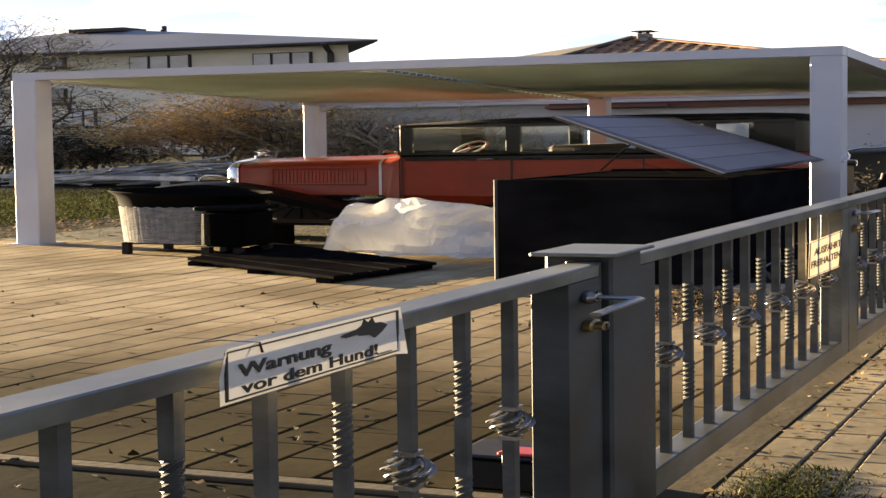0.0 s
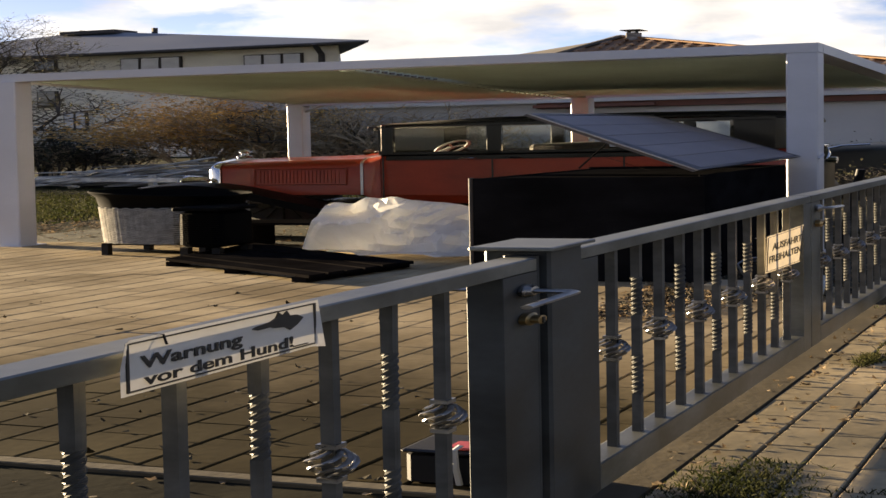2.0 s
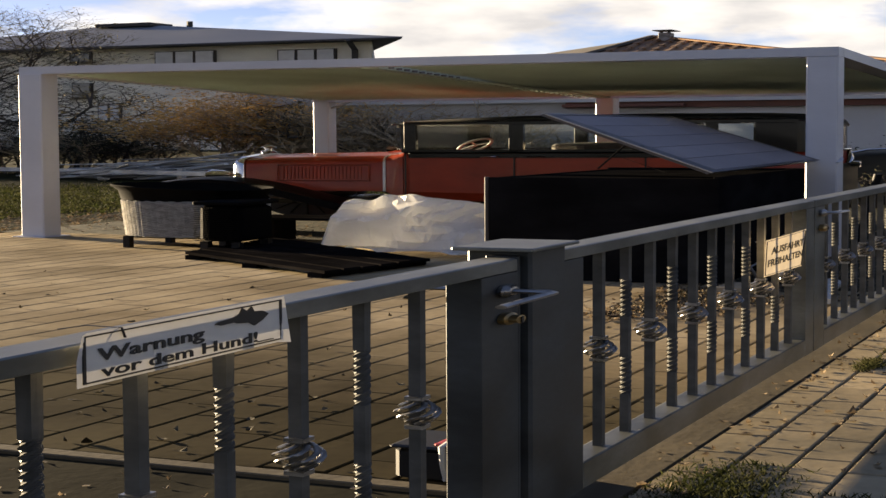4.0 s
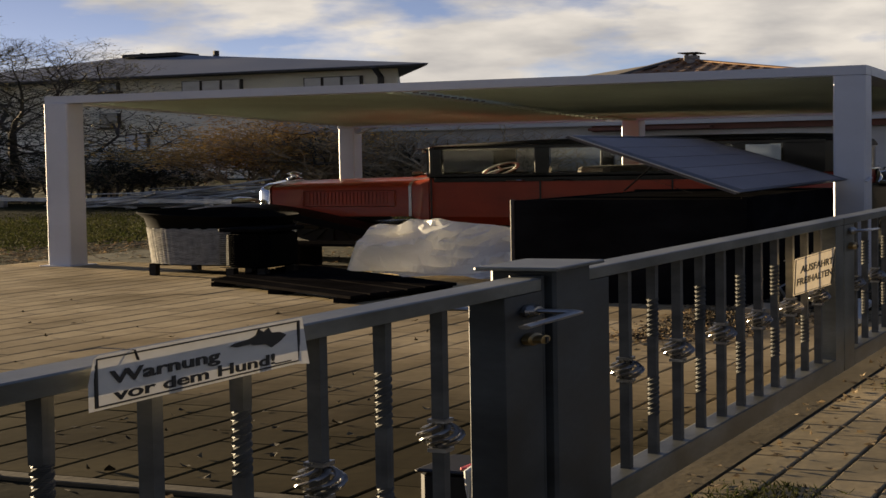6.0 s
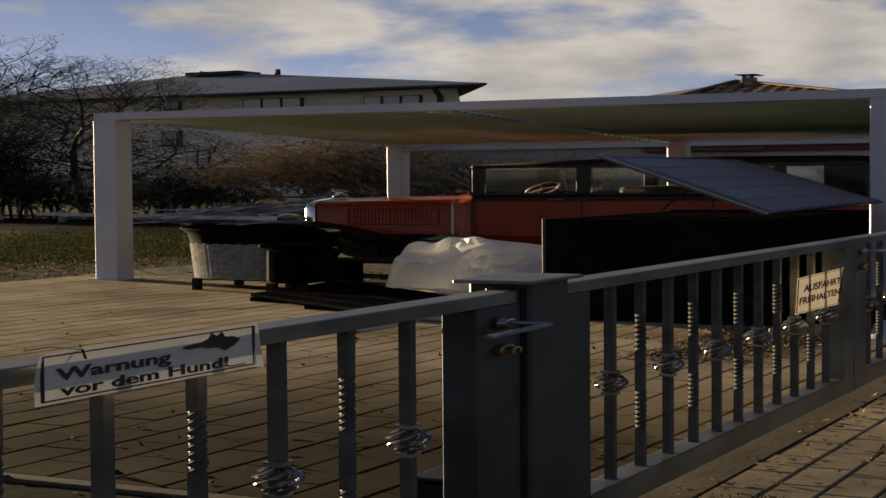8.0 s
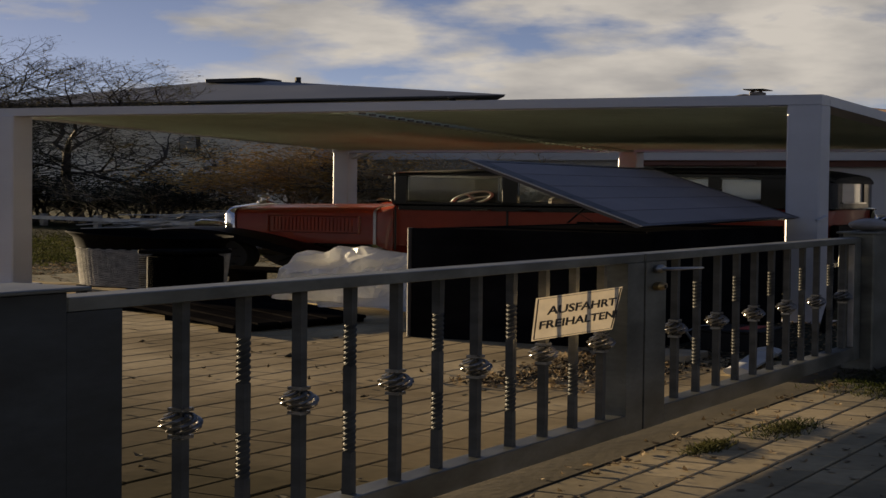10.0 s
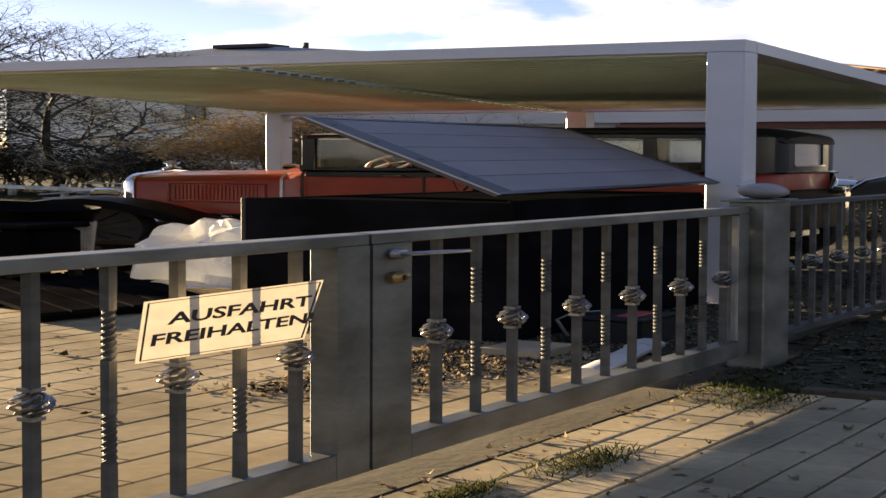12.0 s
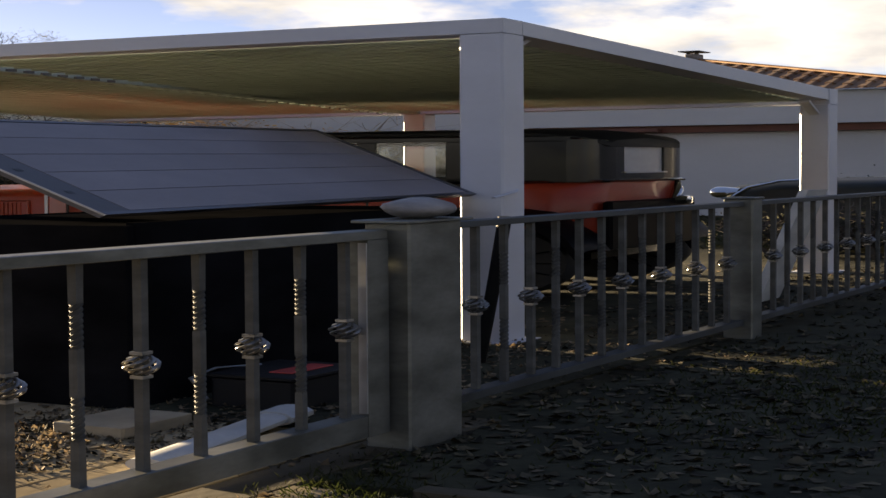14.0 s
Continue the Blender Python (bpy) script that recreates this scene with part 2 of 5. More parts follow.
LEAF_RUST = mat("rust_coloured_leaves", (0.70, 0.38, 0.09), 0.8, 0, 0.3, 4, 40, 0, by_island=0.5, tint=(0.74, 0.47, 0.15))
LEAF_OLIVE = mat("olive_leaves", (0.075, 0.080, 0.036), 0.85, 0, 0.3, 4, 40, 0, by_island=0.5, tint=(0.16, 0.135, 0.06))
LEAF_DARK = mat("dark_weed_leaves", (0.030, 0.034, 0.016), 0.85, 0, 0.3, 4, 40, 0, by_island=0.6, tint=(0.055, 0.05, 0.024), spec=0.1)
RENDER_GREY = mat("grey_house_render", (0.80, 0.77, 0.67), 0.9, 0, 0.10, 0.6, 12, 0.1)
RENDER_WHITE = mat("white_house_render", (0.58, 0.575, 0.57), 0.9, 0, 0.06, 0.8, 20, 0.1)
SLATE = mat("grey_sheet_roof", (0.15, 0.165, 0.19), 0.5, 0.2, 0.15, 0.5, 12, 0.05)
EAVE = mat("dark_eave_board", (0.045, 0.04, 0.038), 0.7, 0, 0.2, 3, 40, 0.1)
BROWN_TRIM = mat("red_brown_trim", (0.16, 0.055, 0.035), 0.6, 0, 0.2, 3, 40, 0.1)
TILE = mat("orange_clay_tile", (0.30, 0.135, 0.055), 0.8, 0, 0.4, 1.2, 20, 0.1, by_object=0.3, tint=(0.40, 0.23, 0.12))
TILE_DARK = mat("dark_roof_tile", (0.085, 0.07, 0.055), 0.85, 0, 0.3, 1.2, 20, 0.1)
SIGN_WHITE = mat("white_sign_plate", (0.70, 0.67, 0.61), 0.5, 0, 0.08, 12, 60, 0.02)
SIGN_CREAM = mat("cream_sign_plate", (0.76, 0.64, 0.47), 0.55, 0, 0.1, 12, 60, 0.02)
INK = mat("black_ink", (0.012, 0.011, 0.010), 0.5, 0, 0.1, 10, 60, 0)
RED_PLASTIC = mat("red_plastic", (0.55, 0.06, 0.05), 0.4, 0, 0.1, 10, 60, 0.02)
BLACK_PLASTIC = mat("black_plastic", (0.010, 0.010, 0.011), 0.55, 0, 0.2, 10, 60, 0.02, spec=0.2)
GREY_PLASTIC = mat("pale_grey_plastic", (0.55, 0.55, 0.53), 0.5, 0, 0.15, 8, 60, 0.05)
SEAT_CLOTH = mat("grey_seat_cloth", (0.16, 0.14, 0.12), 0.9, 0, 0.2, 10, 60, 0.1)
PANE = glass("window_glass", (0.96, 0.98, 0.97))
for thin, share in ((SIGN_WHITE, 0.045), (SIGN_CREAM, 0.12), (SHEET, 0.5), (GRASS, 0.28), (LEAF_RUST, 0.45), (LEAF_OLIVE, 0.4), (DRY, 0.3)):
    let_through(thin, share)
PANE_DARK = mat("dark_window_pane", (0.06, 0.065, 0.075), 0.12, 0, 0.2, 1, 20, 0, coat=0.5)
PANE_PALE = mat("pale_window_pane", (0.42, 0.43, 0.46), 0.2, 0, 0.15, 1, 20, 0, coat=0.5)


# ---------------------------------------------------------------- mesh helpers, in metres before WIDE
def thing(name, x, y, z, label, category, group="", kind=""):
    e = new(name)
    e.empty_display_size = 0.2
    e.location = (x * WIDE, y * WIDE, z)
    return tagged(e, label, category, group, kind)


def root(ob):
    while ob.parent:
        ob = ob.parent
    return ob


def to_mesh(name, bm, material, base, smooth=False):
    for v in bm.verts:
        v.co = Vector((v.co.x * WIDE, v.co.y * WIDE, v.co.z)) - base
    me = bpy.data.meshes.new(name)
    bm.to_mesh(me)
    bm.free()
    for m in material if isinstance(material, (list, tuple)) else [material]:
        me.materials.append(m)
    if smooth:
        me.shade_smooth()
        if smooth is not True:
            me.set_sharp_from_angle(angle=radians(smooth))
    return me


def part(name, bm, material, parent, label="", smooth=False):
    """Links a bmesh, drawn at its place, as one mesh under a thing or a part."""
    ob = new(name, to_mesh(name, bm, material, root(parent).location, smooth))
    ob.parent = parent
    if label:
        ob["label"] = label
    return ob


def alone(name, bm, material, label="", category="", kind="", group="", smooth=False):
    """Links a bmesh as a top-level thing of one mesh, with its origin at its base."""
    bm.verts.ensure_lookup_table()
    c = [v.co for v in bm.verts]
    base = Vector((sum(p.x for p in c) / len(c) * WIDE, sum(p.y for p in c) / len(c) * WIDE, min(p.z for p in c)))
    ob = new(name, to_mesh(name, bm, material, base, smooth))
    ob.location = base
    return tagged(ob, label, category, group, kind)


def again(ob, dx, dy=0.0, dz=0.0):
    """The same part once more, shifted, on the same mesh (with its own parts)."""
    c = ob.copy()
    scene.collection.objects.link(c)
    c.location = Vector(ob.location) + Vector((dx * WIDE, dy * WIDE, dz))
    for k in ob.children:
        kc = k.copy()
        scene.collection.objects.link(kc)
        kc.parent = c
    return c


def box(bm, x0, x1, y0, y1, z0, z1, bevel=0.0, turn=None):
    r = bmesh.ops.create_cube(bm, size=1)
    vs = r["verts"]
    bmesh.ops.scale(bm, vec=(x1 - x0, y1 - y0, z1 - z0), verts=vs)
    if bevel:
        es = list({e for v in vs for e in v.link_edges})
        vs = list({v for f in bmesh.ops.bevel(bm, geom=es, offset=bevel, segments=1, affect="EDGES")["faces"] for v in f.verts} | {v for v in vs if v.is_valid})
    m = Matrix.Translation(((x0 + x1) / 2, (y0 + y1) / 2, (z0 + z1) / 2))
    bmesh.ops.transform(bm, matrix=m @ turn if turn else m, verts=vs)
    return bm


def boxes(*rows, bevel=0.0):
    bm = bmesh.new()
    for r in rows:
        box(bm, *r, bevel=bevel)
    return bm


def loft(bm, rings, closed=True, caps=True):
    """Joins rings of equally many points into a skin."""
    vs = [[bm.verts.new(p) for p in ring] for ring in rings]
    n = len(vs[0])
    for a, b in zip(vs, vs[1:]):
        for i in range(n if closed else n - 1):
            bm.faces.new((a[i], a[(i + 1) % n], b[(i + 1) % n], b[i]))
    if caps and closed:
        bm.faces.new(vs[0][::-1])
        bm.faces.new(vs[-1])
    return bm


def tube(bm, points, radii, seg=6, caps=True):
    """A round rod along points."""
    pts = [Vector(p) for p in points]
    if not isinstance(radii, (list, tuple)):
        radii = [radii] * len(pts)
    rings = []
    for i, p in enumerate(pts):
        d = (pts[min(i + 1, len(pts) - 1)] - pts[max(i - 1, 0)]).normalized()
        a = d.orthogonal().normalized() if i == 0 else (prev - d * prev.dot(d)).normalized()
        prev = a
        b = d.cross(a)
        rings.append([p + (a * math.cos(2 * math.pi * k / seg) + b * math.sin(2 * math.pi * k / seg)) * radii[i] for k in range(seg)])
    return loft(bm, rings, True, caps)


def lathe(bm, profile, centre, axis="z", seg=20):
    """Turns (radius, height) pairs round an axis."""
    rings = []
    for r, h in profile:
        ring = []
        for k in range(seg):
            a = 2 * math.pi * k / seg
            c, s = r * math.cos(a), r * math.sin(a)
            ring.append(Vector(centre) + Vector({"z": (c, s, h), "x": (h, c, s), "y": (c, h, s)}[axis]))
        rings.append(ring)
    return loft(bm, rings)


def soup(name, verts, faces, material, label, category, kind="stuff", smooth=False):
    """One object of many small pieces, from plain lists in drawn metres (already WIDE)."""
    me = bpy.data.meshes.new(name)
    me.from_pydata(verts, [], faces)
    for m in material if isinstance(material, (list, tuple)) else [material]:
        me.materials.append(m)
    ob = new(name, me)
    return tagged(ob, label, category, "", kind)


def lettering(name, text, size, m, material, parent, depth=0.0008):
    """Raised letters of the built-in font; m: the pose of the line's middle, in drawn metres."""
    cu = bpy.data.curves.new(name, "FONT")
    cu.body, cu.size, cu.align_x, cu.align_y, cu.extrude, cu.resolution_u, cu.offset = text, size, "CENTER", "CENTER", depth, 3, size * 0.0225
    ob = new(name, cu)
    me = bpy.data.meshes.new_from_object(ob.evaluated_get(bpy.context.evaluated_depsgraph_get()))
    bpy.data.objects.remove(ob)
    me.transform(m)
    me.transform(Matrix.Translation(-root(parent).location))
    me.materials.clear()
    me.materials.append(material)
    ob = new(name, me)
    ob.parent = parent
    return ob


def line_of_words(text, size, m, material, parent):
    """A line of writing, each word a part of its own."""
    def reach(t):
        cu = bpy.data.curves.new("line", "FONT")
        cu.body, cu.size, cu.align_x, cu.offset = t, size, "LEFT", size * 0.0225
        ob = new("line", cu)
        me = bpy.data.meshes.new_from_object(ob.evaluated_get(bpy.context.evaluated_depsgraph_get()))
        xs = [v.co.x for v in me.vertices]
        bpy.data.objects.remove(ob)
        bpy.data.meshes.remove(me)
        return min(xs), max(xs)
    words = text.split()
    total = reach(text)
    for i, w in enumerate(words):
        end = reach(" ".join(words[:i + 1]))[1]
        lo, hi = reach(w)
        middle = end - (hi - lo) / 2 - (total[0] + total[1]) / 2
        lettering("word", w, size, m @ Matrix.Translation((middle, 0, 0)), material, parent)


rnd = random.Random(7)


# ---------------------------------------------------------------- ground and paving bed
def slab(name, x0, x1, y0, y1, z0, z1, material, label, category):
    return alone(name, boxes((x0, x1, y0, y1, z0, z1)), material, label, category, "structure")


slab("ground", -700, 700, -700, 700, -0.5, -0.03, GRASS_GROUND, "patchy winter lawn and bare earth reaching to the horizon", "ground")
yard_paving = slab("yard_paving", -1.165, 3.25, 0.06, 4.55, -0.06, -0.022, JOINT, "tan concrete paving of the yard laid in straight courses", "paving")
apron_paving = slab("apron_paving", -1.75, 1.33, -1.15, -0.041, -0.06, -0.022, JOINT, "tan concrete paving in front of the driveway gate", "paving")
slab("path_paving", -3.4, -1.205, 0.0, 3.2, -0.06, -0.012, PATH_SOIL, "bare earth path behind the small gate", "ground")
slab("leaf_bed", 1.37, 7.5, -2.6, 0.055, -0.05, -0.006, SOIL, "dark earth bed with fallen leaves by the fence", "ground")
slab("carport_floor", 3.25, 7.5, 0.055, 4.6, -0.05, -0.010, SOIL, "earth floor with leaves under the carport", "ground")
slab("gate_threshold", -1.42, 1.95, -0.040, 0.055, -0.05, 0.002, CONCRETE, "weathered concrete strip under the gates", "threshold")
slab("bin_bed", 1.72, 3.25, 0.06, 0.64, -0.05, 0.006, SOIL, "earth strewn with leaves in front of the black bin", "ground")
alone("path_kerb", boxes((-1.205, -1.165, 0.06, 3.2, -0.05, 0.006), bevel=0.004), CONCRETE, "narrow concrete kerb beside the yard paving", "kerb", "structure")
alone("bed_kerb", boxes((1.33, 1.37, -1.6, -0.22, -0.05, 0.025), bevel=0.006), CONCRETE, "narrow concrete kerb along the leaf bed", "kerb", "structure")
slab("street", -40, 40, -9.0, -1.15, -0.06, -0.010, ASPHALT, "grey pavement outside the garden", "pavement")


# ---------------------------------------------------------------- white aluminium carport
ROOF_TOP, ROOF_LOW = 2.473, 2.365
BACK_TOP, BACK_LOW = 2.29, 2.10
FL, FR, BL, BM, BR = (2.995, 4.155), (3.066, 0.54), (5.97, 4.26), (5.95, 2.38), (5.93, 0.545)


def beam_between(bm, a, b, half, z0, z1, z2=None, z3=None):
    """A beam in plan from a to b; z2, z3: its lower and upper height at b where it falls."""
    a, b = Vector((*a, 0)), Vector((*b, 0))
    d = (b - a).normalized()
    s = Vector((-d.y, d.x, 0)) * half
    ring = lambda p, lo, hi: [p + s + Vector((0, 0, lo)), p - s + Vector((0, 0, lo)), p - s + Vector((0, 0, hi)), p + s + Vector((0, 0, hi))]
    return loft(bm, [ring(a, z0, z1), ring(b, z0 if z2 is None else z2, z1 if z3 is None else z3)])


def carport():
    c = thing("carport", 4.6, 2.5, 0, "white aluminium carport with a closed louvre roof", "carport")
    for px, py, w, top in ((FL[0], FL[1] - 0.01, 0.065, ROOF_LOW), (FR[0] + 0.005, FR[1] + 0.005, 0.060, ROOF_LOW), (BL[0], BL[1], 0.055, BACK_LOW), (BM[0], BM[1], 0.055, BACK_LOW), (BR[0], BR[1], 0.06, BACK_LOW)):
        post = part("post", boxes((px - w, px + w, py - w, py + w, -0.02, top), bevel=0.006), ALU, c)
        part("foot_plate", boxes((px - w - 0.03, px + w + 0.03, py - w - 0.03, py + w + 0.03, -0.02, 0.012), bevel=0.003), ALU, post)
    d = (Vector(FR) - Vector(FL)).normalized() * 0.055
    part("front_beam", beam_between(bmesh.new(), Vector(FL) - d, Vector(FR) + d, 0.055, ROOF_LOW, ROOF_TOP), ALU, c)
    d = (Vector(BR) - Vector(BL)).normalized() * 0.06
    part("back_beam", beam_between(bmesh.new(), Vector(BL) - d, Vector(BR) + d, 0.055, BACK_LOW, BACK_TOP), ALU, c)
    for f, b in ((FL, BL), (FR, BR)):
        d = (Vector(b) - Vector(f)).normalized() * 0.0565
        part("side_beam", beam_between(bmesh.new(), Vector(f) + d, Vector(b) - d, 0.055, ROOF_LOW, ROOF_TOP - 0.002, BACK_LOW + 0.05, BACK_TOP - 0.002), ALU, c)
    part("middle_beam", beam_between(bmesh.new(), (3.09, 2.47), Vector(BM) - Vector((0.06, 0)), 0.04, ROOF_LOW - 0.012, ROOF_LOW + 0.05, BACK_LOW + 0.002, BACK_TOP - 0.05), LOUVRE, c)
    # cranked brackets in the corners
    for (px, py), dx, dy, z in ((FR, 0.20, 0.0, ROOF_LOW), (BR, -0.20, 0.0, BACK_LOW), (BL, 0.0, -0.20, BACK_LOW)):
        sx, sy = (1 if dx > 0 else -1 if dx else 0), (-1 if dy else 0)
        a, b = Vector((px + sx * 0.061, py + sy * 0.056, z - 0.13)), Vector((px + dx, py + dy, z + 0.012))
        side = Vector((0.02, 0, 0)) if dy else Vector((0, 0.02, 0))
        up = Vector((0, 0, 0.03))
        part("bracket", loft(bmesh.new(), [[p - side, p + side, p + side + up, p - side + up] for p in (a, b)]), ALU, c)
    # louvre blades of the two bays, each a shallow tilted slat
    n = 34
    for s0, s1 in ((0.012, 0.475), (0.495, 0.988)):
        for i in range(n):
            t0, t1 = 0.03 + 0.94 * i / n, 0.03 + 0.94 * (i + 1.0) / n

            def at(s, t, z):
                p = Vector(FL).lerp(Vector(FR), s).lerp(Vector(BL).lerp(Vector(BR), s), t)
                return Vector((p.x, p.y, ROOF_LOW + 0.012 + (BACK_LOW + 0.012 - ROOF_LOW - 0.012) * t + z))
            bm = bmesh.new()
            loft(bm, [[at(s, t0, 0), at(s, t1 + 0.004, 0.018), at(s, t1 + 0.004, 0.030), at(s, t0, 0.016)] for s in (s0, s1)])
            blade = part("louvre_blade", bm, LOUVRE, c)
            # the blade's end shoe, a tooth beside the beam
            e0, e1 = (s1 - 0.004, s1 - 0.001) if s0 < 0.1 else (s0 - 0.009, s0 - 0.006)
            te = t0 + (t1 - t0) * 0.5
            shoe = bmesh.new()
            loft(shoe, [[at(s, t0, -0.020), at(s, te, -0.016), at(s, te, 0.012), at(s, t0, 0.004)] for s in (e0, e1)])
            part("end_shoe", shoe, SHOE, blade, "dark end shoe")
    return c


carport()


# ---------------------------------------------------------------- steel fence and gates
def twisted_bar(x, y, z0, z1, half=0.0066, zones=((0.615, 0.82), (0.20, 0.405))):
    """A square bar with two twisted stretches."""
    bm = bmesh.new()
    zs, ang = [z0], [0.0]
    for lo, hi in sorted(zones):
        a, b = z0 + (z1 - z0) * lo, z0 + (z1 - z0) * hi
        n = 36
        for k in range(n + 1):
            zs.append(a + (b - a) * k / n)
            ang.append(math.pi * 4 * k / n)
    zs.append(z1)
    ang.append(0.0)
    rings = []
    for z, a, k in zip(zs, ang, [0, *[1] * (len(zs) - 2), 0]):
        # square where straight, worn round where twisted
        corner, flat = (1.33, 1.05) if k else (1.414, 1.0)
        rings.append([(x + half * (flat if i % 2 else corner) * math.cos(a + math.pi / 4 * (i + 1)), y + half * (flat if i % 2 else corner) * math.sin(a + math.pi / 4 * (i + 1)), z) for i in range(8)])
    return loft(bm, rings)


def basket(x, y, zc, r=0.0145, h=0.040):
    """A forged cage of six twisted rods."""
    bm = bmesh.new()
    for k in range(6):
        pts = []
        for j in range(11):
            u = j / 10
            a = 2 * math.pi * k / 6 + u * math.pi * 1.2
            rr = 0.004 + (r + 0.003) * math.sin(math.pi * u) ** 0.8
            pts.append((x + rr * math.cos(a), y + rr * math.sin(a), zc - h + 2 * h * u))
        pts[0], pts[-1] = (x, y, zc - h), (x, y, zc + h)
        tube(bm, pts, [0.0, *[0.0036] * 9, 0.0], 6, False)
    bmesh.ops.remove_doubles(bm, verts=bm.verts[:], dist=0.0004)
    return bm


def collar(x, y, zc):
    return boxes((x - 0.010, x + 0.010, y - 0.010, y + 0.010, zc - 0.006, zc + 0.006))


def infill(parent, xs, y, z0, z1, zb, first_basket=True):
    """Bars by turns with a basket and with two twists, each kind on one mesh."""
    made = {}
    for i, x in enumerate(xs):
        cage = (i % 2 == 0) == first_basket
        if cage in made:
            x0, ob = made[cage]
            again(ob, x - x0)
            continue
        if cage:
            ob = part("bar", boxes((x - 0.0066, x + 0.0066, y - 0.0066, y + 0.0066, z0, z1)), IRON, parent, "plain square steel bar")
            part("basket", basket(x, y, zb), BRIGHT, ob, "forged basket of twisted rods", smooth=50)
            part("collar", collar(x, y, zb + 0.046), BRIGHT, ob)
            part("collar", collar(x, y, zb - 0.046), BRIGHT, ob)
        else:
            ob = part("bar", twisted_bar(x, y, z0, z1), IRON, parent, "square steel bar with twisted stretches")
        made[cage] = (x, ob)


Z_TOP, Z_BOT, Z_CAGE = 1.012, 0.192, 0.60


def frame_rails(parent, x0, x1, stile0=0.08, stile1=0.08, first=ZINC, last=ZINC):
    y, half, top = 0.0, 0.021, 1.057
    part("top_rail", boxes((x0, x1, y - half, y + half, Z_TOP, top), bevel=0.003), ZINC, parent)
    part("bottom_rail", boxes((x0 + stile0, x1 - stile1, y - half, y + half, 0.088, Z_BOT), bevel=0.003), ZINC, parent)
    part("stile", boxes((x0, x0 + stile0, y - half, y + half, 0.088, Z_TOP), bevel=0.0008), first, parent)
    part("stile", boxes((x1 - stile1, x1, y - half, y + half, 0.088, Z_TOP), bevel=0.0008), last, parent)


def lever_handle(parent, x, y, z, reach):
    """Rose, neck and lever on the outer face, and the lock below."""
    bm = bmesh.new()
    lathe(bm, [(0.001, 0), (0.021, 0), (0.024, -0.006), (0.014, -0.012), (0.001, -0.013)], (x, y - 0.022, z), "y", 14)
    part("rose", bm, BRIGHT, parent, smooth=40)
    part("lever_handle", tube(bmesh.new(), [(x, y - 0.03, z), (x, y - 0.042, z), (x + reach * 0.10, y - 0.047, z), (x + reach, y - 0.046, z - 0.010)], [0.009, 0.009, 0.009, 0.007], 8), BRIGHT, parent, "bright steel lever", smooth=60)
    bm = bmesh.new()
    lathe(bm, [(0.001, 0), (0.024, 0), (0.024, -0.010), (0.014, -0.014), (0.001, -0.014)], (x, y - 0.022, z - 0.097), "y", 14)
    lock = part("lock_rose", bm, BRASS, parent, "tarnished brass lock rose", smooth=40)
    part("key_slot", boxes((x - 0.003, x + 0.003, y - 0.0385, y - 0.0365, z - 0.109, z - 0.090)), INK, lock)


small_gate = thing("garden_gate", -2.3, 0, 0.098, "galvanised steel garden gate with twisted bars, closed", "gate")
# the lock stile and its end plate carry their shade as a darker steel
frame_rails(small_gate, -3.28, -1.448, 0.06, 0.105, last=ZINC_SHADE)
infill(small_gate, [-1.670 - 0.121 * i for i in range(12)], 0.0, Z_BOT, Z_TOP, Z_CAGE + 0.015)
part("end_plate", boxes((-1.447, -1.437, -0.020, 0.020, 0.088, 1.064), bevel=0.002), ZINC_SHADE, small_gate)
for s in (-1, 1):
    x, z = -1.492, 0.955
    bm = bmesh.new()
    lathe(bm, [(0.001, 0), (0.022, 0), (0.024, 0.006 * s), (0.015, 0.012 * s), (0.001, 0.013 * s)], (x, s * 0.022, z), "y", 16)
    part("rose", bm, BRIGHT, small_gate, smooth=40)
    part("lever_handle", tube(bmesh.new(), [(x, s * 0.030, z), (x, s * 0.074, z), (x - 0.006, s * 0.080, z), (x - 0.02, s * 0.081, z), (x - 0.15, s * 0.080, z - 0.004)], [0.008, 0.008, 0.008, 0.008, 0.007], 8), BRIGHT, small_gate, "bright steel lever", smooth=60)
    bm = bmesh.new()
    lathe(bm, [(0.001, 0), (0.021, 0), (0.021, 0.008 * s), (0.014, 0.010 * s), (0.014, 0.020 * s), (0.001, 0.021 * s)], (x, s * 0.022, z - 0.097), "y", 16)
    lock = part("lock_cylinder", bm, BRASS, small_gate, "tarnished brass lock cylinder", smooth=40)
    part("key_slot", boxes((x - 0.003, x + 0.003, s * 0.0435 - 0.001, s * 0.0435 + 0.001, z - 0.108, z - 0.088)), INK, lock)
part("latch_bolt", boxes((-1.4365, -1.4315, -0.008, 0.008, 0.955, 0.985)), BRIGHT, small_gate)

gate_post = thing("gate_post", -1.40, 0.01, 0, "square galvanised gate post with a flat cap plate", "post")
part("shaft", boxes((-1.431, -1.318, -0.030, 0.050, -0.02, 1.078), bevel=0.004), ZINC_SHADE, gate_post, "galvanised shaft in a dark bluish shade tone")
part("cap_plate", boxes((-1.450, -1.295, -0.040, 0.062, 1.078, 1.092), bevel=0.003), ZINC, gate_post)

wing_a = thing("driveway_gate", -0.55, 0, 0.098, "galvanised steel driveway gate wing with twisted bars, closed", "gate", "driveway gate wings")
# only the first stile has shade put into its colour
frame_rails(wing_a, -1.312, 0.155, 0.082, 0.075, first=ZINC_SHADE)
infill(wing_a, [-1.110 + 0.1128 * i for i in range(11)], 0.0, Z_BOT, Z_TOP, Z_CAGE)
part("strike_plate", boxes((0.1555, 0.1625, -0.014, 0.018, 0.09, 1.05)), ZINC_SHADE, wing_a)

